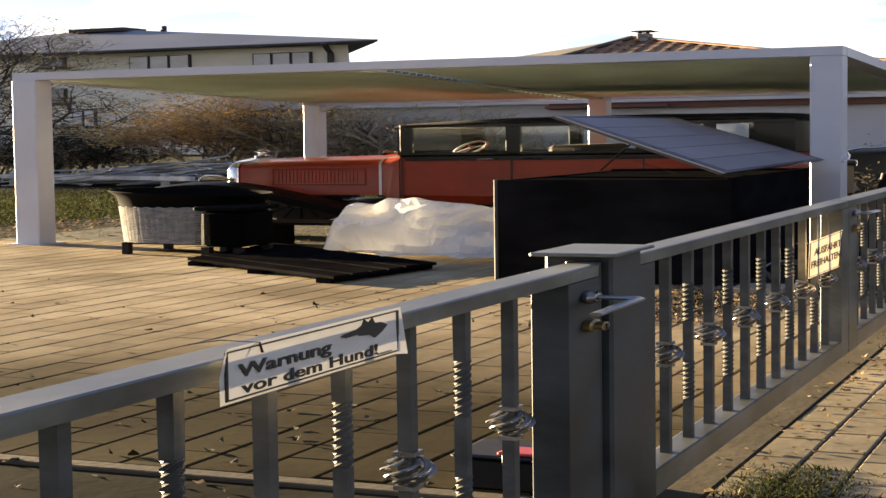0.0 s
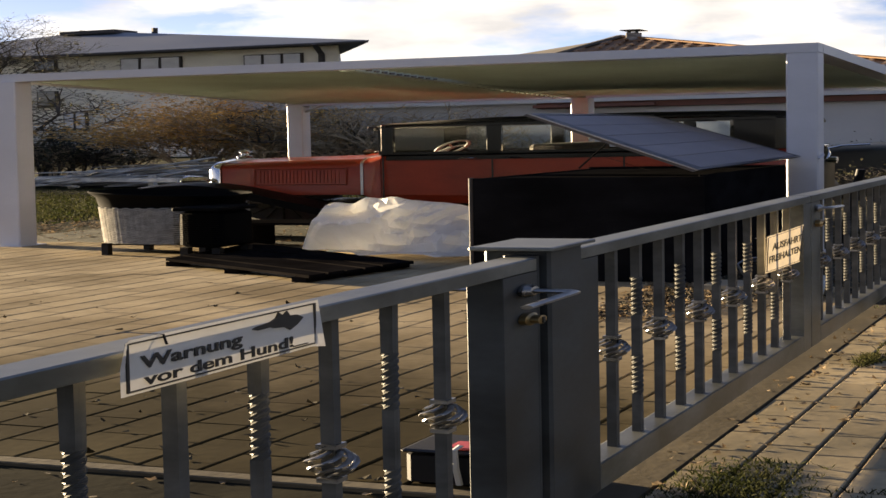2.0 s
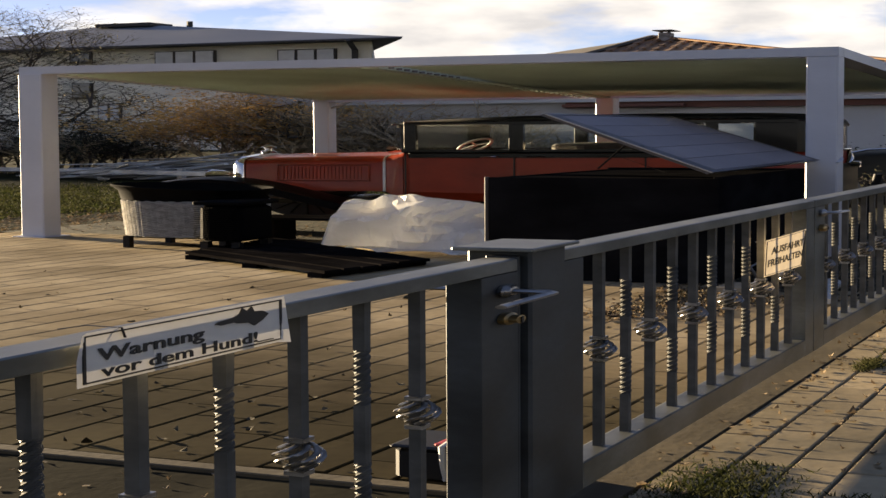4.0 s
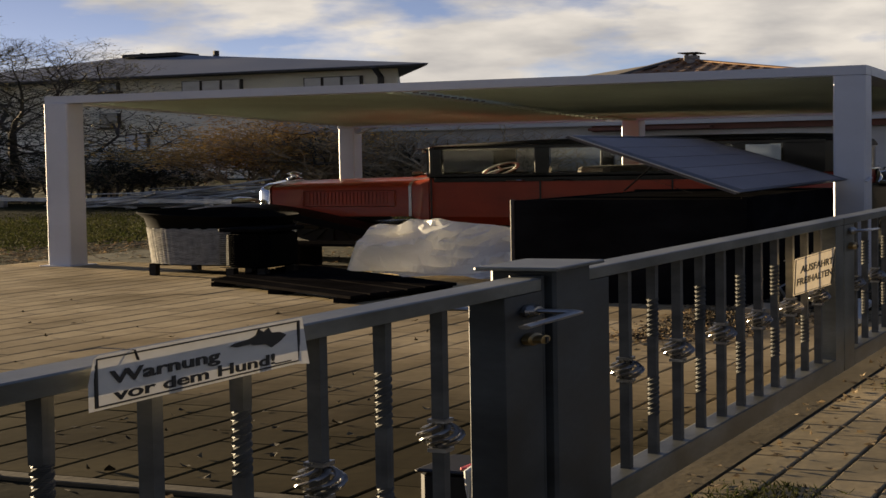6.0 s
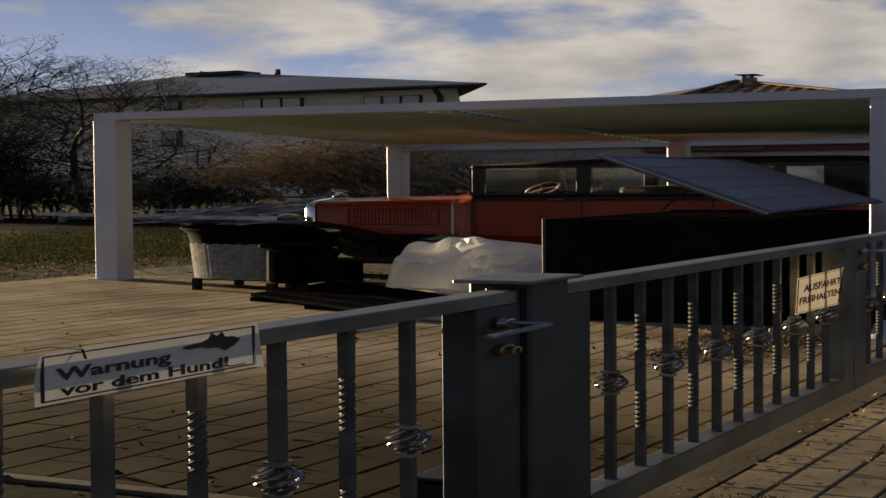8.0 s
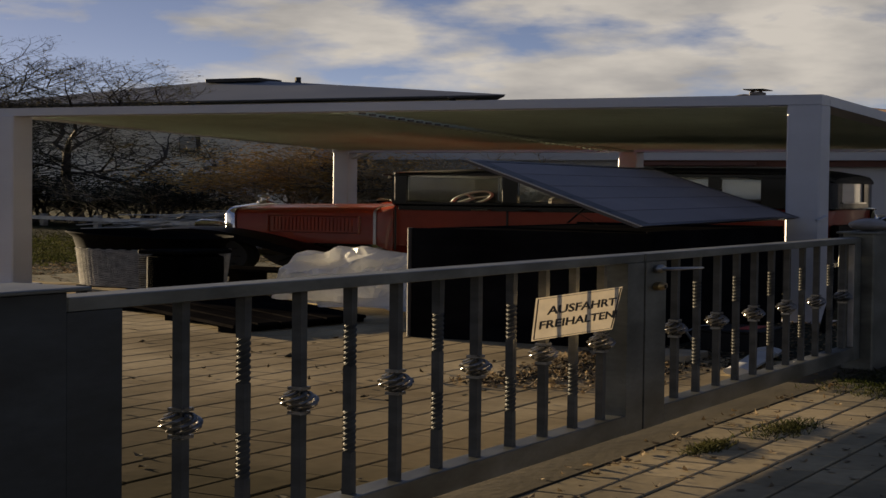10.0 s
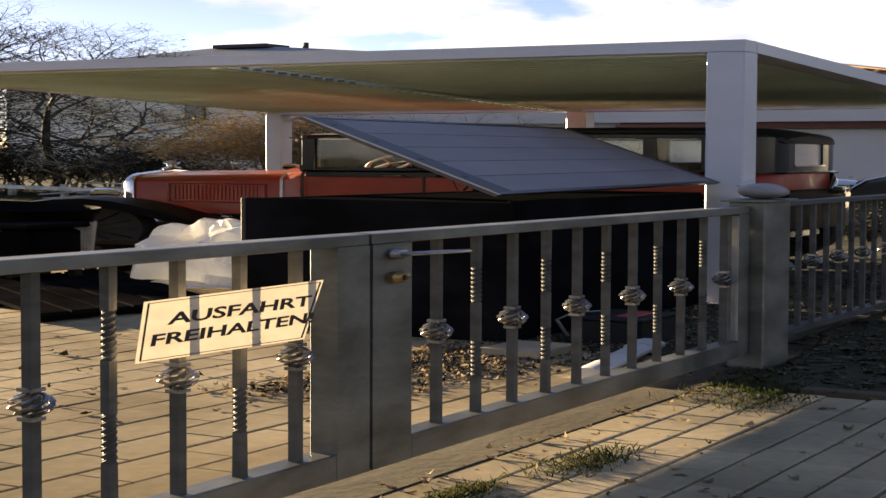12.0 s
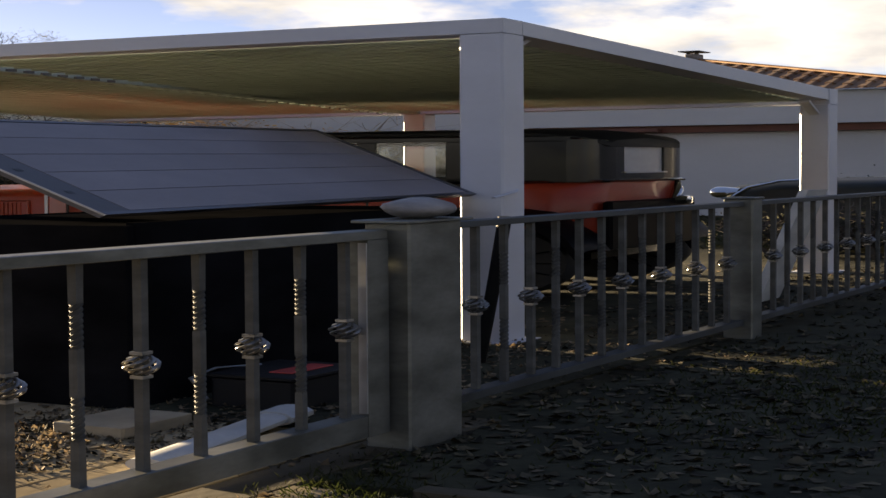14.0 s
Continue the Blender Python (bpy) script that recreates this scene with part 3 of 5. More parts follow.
wing_b = thing("driveway_gate", 0.95, 0, 0.098, "galvanised steel driveway gate wing with a lever handle", "gate", "driveway gate wings")
frame_rails(wing_b, 0.163, 1.615, 0.097, 0.060)
infill(wing_b, [0.362 + 0.1160 * i for i in range(11)], 0.0, Z_BOT, Z_TOP, Z_CAGE)
lever_handle(wing_b, 0.215, 0.0, 0.970, 0.155)
# silver strip added to show light along the stile's inner edge
part("hinge_plate", boxes((1.551, 1.5545, -0.020, -0.006, 0.20, 1.0)), SILVER, wing_b, "bright strip added for the lit inner edge of the stile")


def stone(bm, cx, cy, cz, rx, ry, rz, seed, seg=18, rough=0.12):
    r = bmesh.ops.create_uvsphere(bm, u_segments=seg, v_segments=seg // 2 + 2, radius=1)
    for v in r["verts"]:
        k = 1 + rough * noise.noise(v.co * 1.4 + Vector((seed, 0, 0)))
        v.co = Vector((cx + v.co.x * rx * k, cy + v.co.y * ry * k, cz + v.co.z * rz * k))
    return bm


end_post = thing("gate_post", 1.78, 0.02, 0, "square grey gate post with a flat plate on top", "post")
part("shaft", boxes((1.628, 1.795, -0.050, 0.030, -0.02, 1.085), bevel=0.004), ZINC, end_post)
part("cap_plate", boxes((1.606, 1.815, -0.062, 0.042, 1.085, 1.100), bevel=0.003), ZINC, end_post)
alone("cap_stone", stone(bmesh.new(), 1.722, -0.014, 1.151, 0.076, 0.052, 0.053, 3), STONE, "smooth flat grey field stone lying on the gate post", "stone", smooth=True)
part("hinge", boxes((1.617, 1.627, -0.016, 0.016, 0.92, 0.99), bevel=0.003), ZINC_SHADE, end_post)
part("hinge", boxes((1.617, 1.627, -0.016, 0.016, 0.20, 0.27), bevel=0.003), ZINC_SHADE, end_post)


def fence_panel(x0, x1, y, n, label):
    f = thing("steel_fence", (x0 + x1) / 2, y, 0.098, label, "fence", "steel fence panels")
    part("top_rail", boxes((x0, x1, y - 0.018, y + 0.018, 1.03, 1.066), bevel=0.003), ZINC_SHADE, f)
    part("bottom_rail", boxes((x0, x1, y - 0.018, y + 0.018, 0.10, 0.145), bevel=0.003), ZINC_SHADE, f)
    infill(f, [x0 + (x1 - x0) * (i + 0.7) / (n + 0.4) for i in range(n)], y, 0.145, 1.03, 0.60, False)
    return f


fence_panel(1.797, 3.378, 0.025, 14, "galvanised fence panel with shade-toned rails and twisted bars in shade")
fence_panel(3.464, 5.600, 0.025, 17, "galvanised fence panel with shade-toned rails and bright twisted bars")
for px in (3.421, 5.643):
    p = thing("fence_post", px, 0.025, 0, "square galvanised fence post with a flat cap", "post", "fence posts")
    part("shaft", boxes((px - 0.038, px + 0.038, -0.013, 0.063, -0.02, 1.085), bevel=0.004), ZINC, p)
    part("cap", boxes((px - 0.043, px + 0.043, -0.018, 0.068, 1.085, 1.10), bevel=0.003), ZINC, p)


# ---------------------------------------------------------------- signs
def sign_pose(x, y, z, lean=0.0, wide=1.0):
    """Upright on the gate's outer face, read from the street, letters pulled wide with the plan."""
    shear = Matrix.Identity(4)
    shear[0][2] = lean
    return Matrix.Translation((x * WIDE, y * WIDE, z)) @ shear @ Matrix.Rotation(radians(90), 4, "X") @ Matrix.Diagonal((WIDE * wide, 1, 1, 1))


dog_sign = thing("warning_sign", -2.11, -0.03, 0.96, "white plastic warning sign with black border wired to the gate", "sign")
SX0, SX1, SZ0, SZ1 = -2.261, -1.984, 0.967, 1.082
bm = bmesh.new()
grid = []
for i in range(25):
    col = []
    for j in range(9):
        u, v = i / 24, j / 8
        curl = 0.010 * max(0, 0.03 - u) / 0.03 * max(0, v - 0.5) + 0.006 * max(0, u - 0.98) / 0.02 * (1 - v)
        col.append(bm.verts.new((SX0 + (SX1 - SX0) * u, -0.0286 - curl, SZ0 + (SZ1 - SZ0) * v - curl * 0.5)))
    grid.append(col)
for a, b in zip(grid, grid[1:]):
    for j in range(8):
        bm.faces.new((a[j], b[j], b[j + 1], a[j + 1]))
part("plate", bm, SIGN_WHITE, dog_sign, "thin translucent white plate with curled corners", smooth=True)
for r in ((SX0 + 0.006, SX1 - 0.006, SZ0 + 0.006, SZ0 + 0.009), (SX0 + 0.006, SX1 - 0.006, SZ1 - 0.009, SZ1 - 0.006), (SX0 + 0.006, SX0 + 0.009, SZ0 + 0.009, SZ1 - 0.009), (SX1 - 0.009, SX1 - 0.006, SZ0 + 0.009, SZ1 - 0.009)):
    part("border", boxes((r[0], r[1], -0.0300, -0.0288, r[2], r[3])), INK, dog_sign)
lettering("word", "Warnung", 0.0385, sign_pose(-2.172, -0.0296, 1.029, 0.0, 0.90), INK, dog_sign)
line_of_words("vor dem Hund!", 0.035, sign_pose(-2.132, -0.0296, 0.992, 0.0, 0.955), INK, dog_sign)
part("fine_print", boxes((-2.028, -2.004, -0.0300, -0.0288, 0.9785, 0.9808)), INK, dog_sign, "tiny illegible line of print")
# the emblem, as a plain dark shape
bm = bmesh.new()
shape = [(-0.046, -0.002), (-0.040, 0.003), (-0.020, 0.006), (-0.010, 0.013), (-0.006, 0.026), (0.001, 0.016), (0.008, 0.025), (0.012, 0.012), (0.024, 0.010), (0.034, 0.000), (0.024, -0.014), (0.012, -0.024), (0.004, -0.014), (-0.014, -0.010), (-0.018, -0.006), (-0.038, -0.007)]
loft(bm, [[(-2.045 + a, y, 1.047 + b) for a, b in shape] for y in (-0.0300, -0.0288)])
part("emblem", bm, INK, dog_sign, "plain black emblem shape")
part("wire", tube(bmesh.new(), [(-2.208, -0.0305, 1.058), (-2.212, -0.0305, 1.081), (-2.212, 0.0, 1.082), (-2.212, 0.024, 1.07)], 0.0012, 5), INK, dog_sign)

exit_sign = thing("driveway_sign", -0.14, -0.03, 0.68, "cream plate asking to keep the driveway clear", "sign")
bm = bmesh.new()
corner = [(-0.315, 0.690), (-0.008, 0.680), (0.034, 0.897), (-0.300, 0.890)]
bm.faces.new([bm.verts.new((a, -0.0305, b)) for a, b in corner])
part("plate", bm, SIGN_CREAM, exit_sign, "thin translucent cream plate")
inner = [(a + (-0.147 - a) * 0.045, b + (0.789 - b) * 0.07) for a, b in corner]
for i in range(4):
    (a0, b0), (a1, b1) = inner[i], inner[(i + 1) % 4]
    part("border", tube(bmesh.new(), [(a0, -0.0312, b0), (a1, -0.0312, b1)], 0.0012, 4), INK, exit_sign)
lettering("line_of_text", "AUSFAHRT", 0.054, sign_pose(-0.128, -0.0318, 0.822, 0.35), INK, exit_sign)
lettering("line_of_text", "FREIHALTEN!", 0.052, sign_pose(-0.140, -0.0318, 0.757, 0.35), INK, exit_sign)
for wx in (-0.225, 0.0):
    part("wire", tube(bmesh.new(), [(wx, -0.033, 0.86), (wx + 0.02, -0.012, 0.862), (wx + 0.02, 0.012, 0.862)], 0.0015, 5), SILVER, exit_sign)


# ---------------------------------------------------------------- black bin with the solar panel on it
bin_ = thing("storage_bin", 2.35, 1.0, 0, "tall black board bin with thin corner posts", "bin")
BX0, BX1, BY0, BY1 = 1.755, 2.955, 0.60, 1.365
part("side_board", boxes((BX0, BX0 + 0.025, BY0, BY1, 0.0, 1.035), bevel=0.003), BLACK_BOARD, bin_)
part("front_board", boxes((BX0 + 0.026, BX1, BY0, BY0 + 0.025, 0.0, 1.050), bevel=0.003), BLACK_BOARD, bin_)
part("back_board", boxes((BX0 + 0.026, BX1, BY1 - 0.025, BY1, 0.0, 1.030), bevel=0.003), BLACK_BOARD, bin_)
part("end_board", boxes((BX1 + 0.001, BX1 + 0.025, BY0, BY1, 0.0, 1.050), bevel=0.003), BLACK_BOARD, bin_)
part("corner_post", boxes((BX0 - 0.003, BX0 + 0.020, BY1 + 0.001, BY1 + 0.014, 0.0, 1.037), bevel=0.003), EAVE, bin_, "thin dark corner post")
part("lid", boxes((BX0 + 0.027, BX1 - 0.002, BY0 + 0.027, BY1 - 0.026, 1.008, 1.024)), BLACK_BOARD, bin_)

panel = thing("solar_panel", 2.5, 0.92, 1.10, "dark blue-grey solar panel propped aslant on the bin", "solar panel")
P00, P10, P01, P11 = Vector((1.714, 0.612, 1.097)), Vector((2.985, 0.548, 1.140)), Vector((1.700, 1.152, 1.676)), Vector((3.30, 1.21, 1.678))
PN = Vector((0, -0.7, 0.71))


def on_panel(u, v, up=0.0):
    return P00.lerp(P10, u).lerp(P01.lerp(P11, u), v) + PN * up


def panel_piece(u0, u1, v0, v1, lo, hi):
    """A plate on the panel that follows its slight warp."""
    bm = bmesh.new()
    nu, nv = max(1, round(16 * (u1 - u0))), max(1, round(16 * (v1 - v0)))
    lay_at = [[[bm.verts.new(on_panel(u0 + (u1 - u0) * i / nu, v0 + (v1 - v0) * j / nv, h)) for j in range(nv + 1)] for i in range(nu + 1)] for h in (lo, hi)]
    low, high = lay_at
    for i in range(nu):
        for j in range(nv):
            bm.faces.new((high[i][j], high[i + 1][j], high[i + 1][j + 1], high[i][j + 1]))
            bm.faces.new((low[i][j + 1], low[i + 1][j + 1], low[i + 1][j], low[i][j]))
    rim = [(i, 0) for i in range(nu)] + [(nu, j) for j in range(nv)] + [(i, nv) for i in range(nu, 0, -1)] + [(0, j) for j in range(nv, 0, -1)]
    for (a, b), (c, d) in zip(rim, rim[1:] + rim[:1]):
        bm.faces.new((low[a][b], low[c][d], high[c][d], high[a][b]))
    return bm


part("back_sheet", panel_piece(0.005, 0.995, 0.01, 0.99, -0.018, -0.006), PANEL_FRAME, panel)
for r in ((0, 1, 0, 0.025), (0, 1, 0.975, 1), (0.988, 1, 0.026, 0.974)):
    part("frame_bar", panel_piece(*r, -0.02, 0.008), PANEL_FRAME, panel)
part("frame_bar", panel_piece(0, 0.058, 0.026, 0.974, -0.02, 0.006), PANEL_EDGE, panel, "wide dark edge of the frame")
part("edge_strip", panel_piece(-0.0020, -0.0003, -0.002, 1.0, -0.001, 0.0065), SILVER, panel, "bright metal edge")
for v in (0.2, 0.42, 0.65, 0.87):
    part("fixing_hole", panel_piece(0.020, 0.032, v, v + 0.022, 0.0062, 0.0075), INK, panel)
for j in range(5):
    v0 = 0.030 + 0.1885 * j
    part("solar_cell", panel_piece(0.062, 0.984, v0, v0 + 0.1835, 0.001, 0.0055), PANEL_CELL, panel)
part("strut", tube(bmesh.new(), [(3.0, 1.42, 1.030), (3.0, 1.19, 1.63)], 0.005, 6), BLACK_BOARD, panel)
part("brace", tube(bmesh.new(), [(1.86, 0.80, 1.085), (2.35, 1.10, 1.20)], 0.0016, 5), BLACK_BOARD, panel)


# ---------------------------------------------------------------- old red and black saloon car
CX, HALF = 4.90, 0.56


def rounded(cx, half, z0, z1, y, crown=0.0, corner=0.08, n=5):
    """A closed section across the car: flat bottom, rounded upper corners, crowned top."""
    pts = [(cx - half, y, z0), (cx + half, y, z0)]
    for s in (1, -1):
        arc = []
        for k in range(n + 1):
            a = math.pi / 2 * k / n
            arc.append((cx + s * (half - corner + corner * math.cos(a)), y, z1 - corner + corner * math.sin(a)))
        pts += arc if s == 1 else arc[::-1]
        if s == 1:
            pts.append((cx, y, z1 + crown))
    return pts


def wheel(car, x, y, r):
    w = part("wheel", lathe(bmesh.new(), [(0.05, -0.055), (r - 0.06, -0.05), (r - 0.015, -0.06), (r, -0.03), (r, 0.03), (r - 0.015, 0.06), (r - 0.06, 0.05), (0.05, 0.055)], (x, y, r), "x", 28), RUBBER, car, "black tyre", smooth=40)
    bm = bmesh.new()
    lathe(bm, [(0.03, -0.07), (0.07, -0.065), (0.075, -0.057)], (x, y, r), "x", 14)
    part("hub_cap", bm, CHROME, w, smooth=40)
    bm = bmesh.new()
    for k in range(16):
        a = 2 * math.pi * k / 16
        tube(bm, [(x - 0.060, y + 0.06 * math.cos(a), r + 0.06 * math.sin(a)), (x - 0.056, y + (r - 0.06) * math.cos(a), r + (r - 0.06) * math.sin(a))], 0.006, 4)
    part("spokes", bm, BLACK_PAINT, w)


def fender(car, x0, x1, pts, thick=0.012):
    """A pressed mudguard: a strip that follows points in y and z, crowned across."""
    bm = bmesh.new()
    rings = []
    for y, z in pts:
        ring = []
        for k in range(7):
            u = k / 6
            ring.append((x0 + (x1 - x0) * u, y, z + 0.035 * math.sin(math.pi * u) - 0.035))
        ring += [(p[0], p[1], p[2] - thick - (0.09 if p[0] in (x0,) else 0)) for p in ring[::-1]]
        rings.append(ring)
    loft(bm, rings)
    part("mudguard", bm, GUARD_BLACK, car, smooth=50)


def old_car():
    car = thing("vintage_car", CX, 2.4, 0, "red and black vintage saloon car parked under the carport", "car")
    # bonnet, tapering to the radiator
    bm = bmesh.new()
    rings = []
    for y, h, z1, z0 in ((4.12, 0.33, 1.060, 0.56), (3.92, 0.36, 1.072, 0.56), (3.52, 0.41, 1.088, 0.56), (3.22, 0.45, 1.100, 0.56)):
        rings.append(rounded(CX - 0.05, h, z0, z1, y, 0.045, 0.10))
    bonnet = part("bonnet", loft(bm, rings), RED, car, smooth=35)
    # louvres stamped in the bonnet's side
    for i in range(22):
        y = 3.36 + 0.024 * i
        x = CX - 0.05 - (0.443 - (y - 3.22) * 0.125) - 0.004
        part("louvre", boxes((x - 0.006, x + 0.004, y - 0.004, y + 0.004, 0.74, 0.93)), RED, bonnet)
    for z in (0.715, 0.955):
        part("bead", tube(bmesh.new(), [(CX - 0.05 - 0.444, 3.31, z), (CX - 0.05 - 0.368, 3.90, z)], 0.007, 5), RED, bonnet)
    for y, out in ((3.31, 0.444), (3.90, 0.368)):
        part("bead", tube(bmesh.new(), [(CX - 0.05 - out, y, 0.715), (CX - 0.05 - out, y, 0.955)], 0.007, 5), RED, bonnet)
    part("hinge_line", tube(bmesh.new(), [(CX - 0.44, 3.215, 1.065), (CX - 0.36, 4.115, 1.030)], 0.006, 5), CHROME, bonnet)
    # scuttle
    bm = bmesh.new()
    loft(bm, [rounded(CX - 0.045, 0.452, 0.56, 1.105, 3.212, 0.05, 0.10), rounded(CX - 0.02, 0.51, 0.50, 1.12, 3.14, 0.045, 0.09), rounded(CX, 0.545, 0.47, 1.135, 3.085, 0.02, 0.06)])
    part("scuttle", bm, RED, car, smooth=35)
    part("band", loft(bmesh.new(), [rounded(CX - 0.047, 0.457, 0.56, 1.111, y, 0.05, 0.10) for y in (3.206, 3.222)]), SILVER, car, smooth=35)
    # radiator shell, cap and lamps
    bm = bmesh.new()
    loft(bm, [rounded(CX - 0.05, 0.345, 0.50, 1.080, 4.123, 0.05, 0.11), rounded(CX - 0.05, 0.34, 0.50, 1.085, 4.175, 0.05, 0.12), rounded(CX - 0.05, 0.31, 0.52, 1.06, 4.205, 0.05, 0.12)])
    part("radiator_shell", bm, CHROME, car, smooth=40)
    bm = bmesh.new()
    lathe(bm, [(0.045, 0), (0.05, 0.02), (0.03, 0.04), (0.02, 0.05), (0.03, 0.075), (0.045, 0.09), (0.02, 0.12), (0.002, 0.13)], (CX - 0.05, 4.155, 1.125), "z", 12)
    part("radiator_cap", bm, CHROME, car, smooth=50)
    for x in (CX - 0.42, CX + 0.32):
        bm = bmesh.new()
        lathe(bm, [(0.002, -0.08), (0.04, -0.07), (0.065, -0.02), (0.075, 0.03), (0.078, 0.05), (0.066, 0.055), (0.002, 0.062)], (x, 4.255, 0.80), "y", 18)
        lamp = part("headlight", bm, CHROME, car, smooth=50)
        part("lamp_lens", lathe(bmesh.new(), [(0.002, 0), (0.064, 0), (0.044, 0.014), (0.002, 0.02)], (x, 4.318, 0.80), "y", 16), PANE_PALE, lamp, smooth=True)
    part("lamp_bar", tube(bmesh.new(), [(CX - 0.62, 4.215, 0.63), (CX - 0.42, 4.255, 0.73), (CX - 0.05, 4.275, 0.71), (CX + 0.32, 4.255, 0.73)], 0.016, 6), CHROME, car)
    part("bumper", tube(bmesh.new(), [(CX - 0.60, 4.36, 0.42), (CX - 0.36, 4.42, 0.43), (CX + 0.3, 4.42, 0.43), (CX + 0.56, 4.36, 0.42)], 0.028, 6), CHROME, car)
    # lower body: belt 1.14, tumbling in a little at the rear
    bm = bmesh.new()
    rings = []
    for y, h, z0 in ((3.08, 0.545, 0.44), (2.6, HALF, 0.42), (1.8, HALF + 0.005, 0.42), (1.20, HALF - 0.005, 0.44), (1.02, 0.535, 0.47), (0.92, 0.50, 0.50), (0.865, 0.44, 0.54), (0.84, 0.36, 0.58)):
        rings.append([(CX - h + 0.03, y, z0), (CX + h - 0.03, y, z0), (CX + h, y, z0 + 0.12), (CX + h, y, 1.08), (CX + h - 0.015, y, 1.145), (CX - h + 0.015, y, 1.145), (CX - h, y, 1.08), (CX - h, y, z0 + 0.12)])
    body = part("body", loft(bm, rings), RED, car, smooth=35)
    part("belt_moulding", tube(bmesh.new(), [(CX - 0.55, 3.075, 1.135), (CX - 0.567, 2.5, 1.14), (CX - 0.567, 1.2, 1.14), (CX - 0.50, 0.92, 1.15), (CX - 0.40, 0.835, 1.15), (CX + 0.40, 0.835, 1.15)], 0.012, 6), BLACK_PAINT, body)
    for s in (-1, 1):
        part("belt_panel", boxes((CX + s * (HALF + 0.010) - 0.004, CX + s * (HALF + 0.010) + 0.004, 1.2, 3.04, 1.065, 1.128), bevel=0.002), BLACK_PAINT, body, "black painted belt")
    for y in (3.06, 2.44, 1.72):
        part("door_gap", boxes((CX - HALF - 0.009, CX - HALF - 0.003, y - 0.004, y + 0.004, 0.50, 1.12)), INK, body)
    for y in (2.53, 2.35):
        part("door_handle", tube(bmesh.new(), [(CX - HALF - 0.014, y, 1.085), (CX - HALF - 0.040, y, 1.085), (CX - HALF - 0.040, y + (0.085 if y > 2.45 else -0.085), 1.08)], 0.011, 6), CHROME, body)
    # window pillars and rails on both sides, roof, rear panel
    for side in (-1, 1):
        xa, xb = sorted((CX + side * (HALF - 0.015), CX + side * (HALF - 0.055)))
        for y0, y1 in ((3.01, 3.08), (2.40, 2.48), (1.70, 1.77), (1.35, 1.41)):
            part("pillar", boxes((xa, xb, y0, y1, 1.146, 1.555), bevel=0.004), BLACK_PAINT, car)
        part("quarter_panel", boxes((xa, xb, 0.93, 1.15, 1.146, 1.555), bevel=0.004), BLACK_PAINT, car)
        part("window_sill", boxes((xa, xb, 1.15, 3.01, 1.146, 1.185), bevel=0.003), BLACK_PAINT, car)
        part("window_head", boxes((xa, xb, 0.93, 3.08, 1.556, 1.60), bevel=0.003), BLACK_PAINT, car)
        for y0, y1 in ((2.481, 3.009), (1.771, 2.399), (1.411, 1.699), (1.151, 1.349)):
            pane = part("window_pane", boxes((CX + side * (HALF - 0.034) - 0.002, CX + side * (HALF - 0.034) + 0.002, y0, y1, 1.186, 1.555)), PANE, car)
            pane.visible_shadow = False
    bm = bmesh.new()
    rings = []
    for y, h, z in ((3.14, 0.50, 1.575), (3.05, 0.545, 1.610), (2.6, 0.555, 1.655), (1.8, 0.555, 1.675), (1.2, 0.55, 1.672), (1.02, 0.53, 1.655), (0.92, 0.49, 1.632), (0.86, 0.43, 1.60), (0.835, 0.36, 1.565)):
        rings.append([(CX - h, y, z - 0.065), (CX + h, y, z - 0.065), (CX + h, y, z - 0.03), (CX + h - 0.05, y, z), (CX, y, z + 0.035), (CX - h + 0.05, y, z), (CX - h, y, z - 0.03)])
    part("roof", loft(bm, rings), ROOF_CLOTH, car, "black cloth covered roof", smooth=45)
    part("gutter", tube(bmesh.new(), [(CX - 0.55, 3.07, 1.59), (CX - 0.562, 1.8, 1.615), (CX - 0.555, 1.15, 1.612), (CX - 0.52, 0.98, 1.595), (CX - 0.47, 0.90, 1.578), (CX - 0.38, 0.845, 1.555)], 0.010, 6), CHROME, car, "bright metal rain gutter", smooth=60)
    part("rear_bead", tube(bmesh.new(), [(CX - 0.572, 1.62, 1.150), (CX - 0.570, 1.20, 1.152), (CX - 0.545, 1.02, 1.155), (CX - 0.508, 0.915, 1.158), (CX - 0.44, 0.853, 1.16), (CX - 0.36, 0.828, 1.16), (CX + 0.36, 0.828, 1.16)], 0.009, 6), CHROME, body, "bright metal bead", smooth=60)
    # rear: rounded corners and a small window
    for x0, x1, z0, z1 in ((CX - 0.30, CX - 0.21, 1.146, 1.56), (CX + 0.21, CX + 0.30, 1.146, 1.56), (CX - 0.21, CX + 0.21, 1.146, 1.24), (CX - 0.21, CX + 0.21, 1.50, 1.56)):
        part("rear_panel", boxes((x0, x1, 0.845, 0.875, z0, z1), bevel=0.003), BLACK_PAINT, car)
    for s in (-1, 1):
        bm = bmesh.new()
        rings = []
        for k in range(7):
            a = math.pi / 2 * k / 6
            x, y = CX + s * (0.30 + 0.245 * math.sin(a)), 0.945 - 0.10 * math.cos(a)
            n = Vector((s * math.sin(a), -math.cos(a), 0)) * 0.022
            rings.append([(x, y, 1.146), (x - n.x, y - n.y, 1.146), (x - n.x, y - n.y, 1.57), (x, y, 1.57)])
        part("rear_corner", loft(bm, rings), BLACK_PAINT, car, smooth=40)
    # opaque pale pane: the sky's reflection is put into its colour
    part("rear_window", boxes((CX - 0.21, CX + 0.21, 0.856, 0.860, 1.24, 1.50)), PANE_PALE, car)
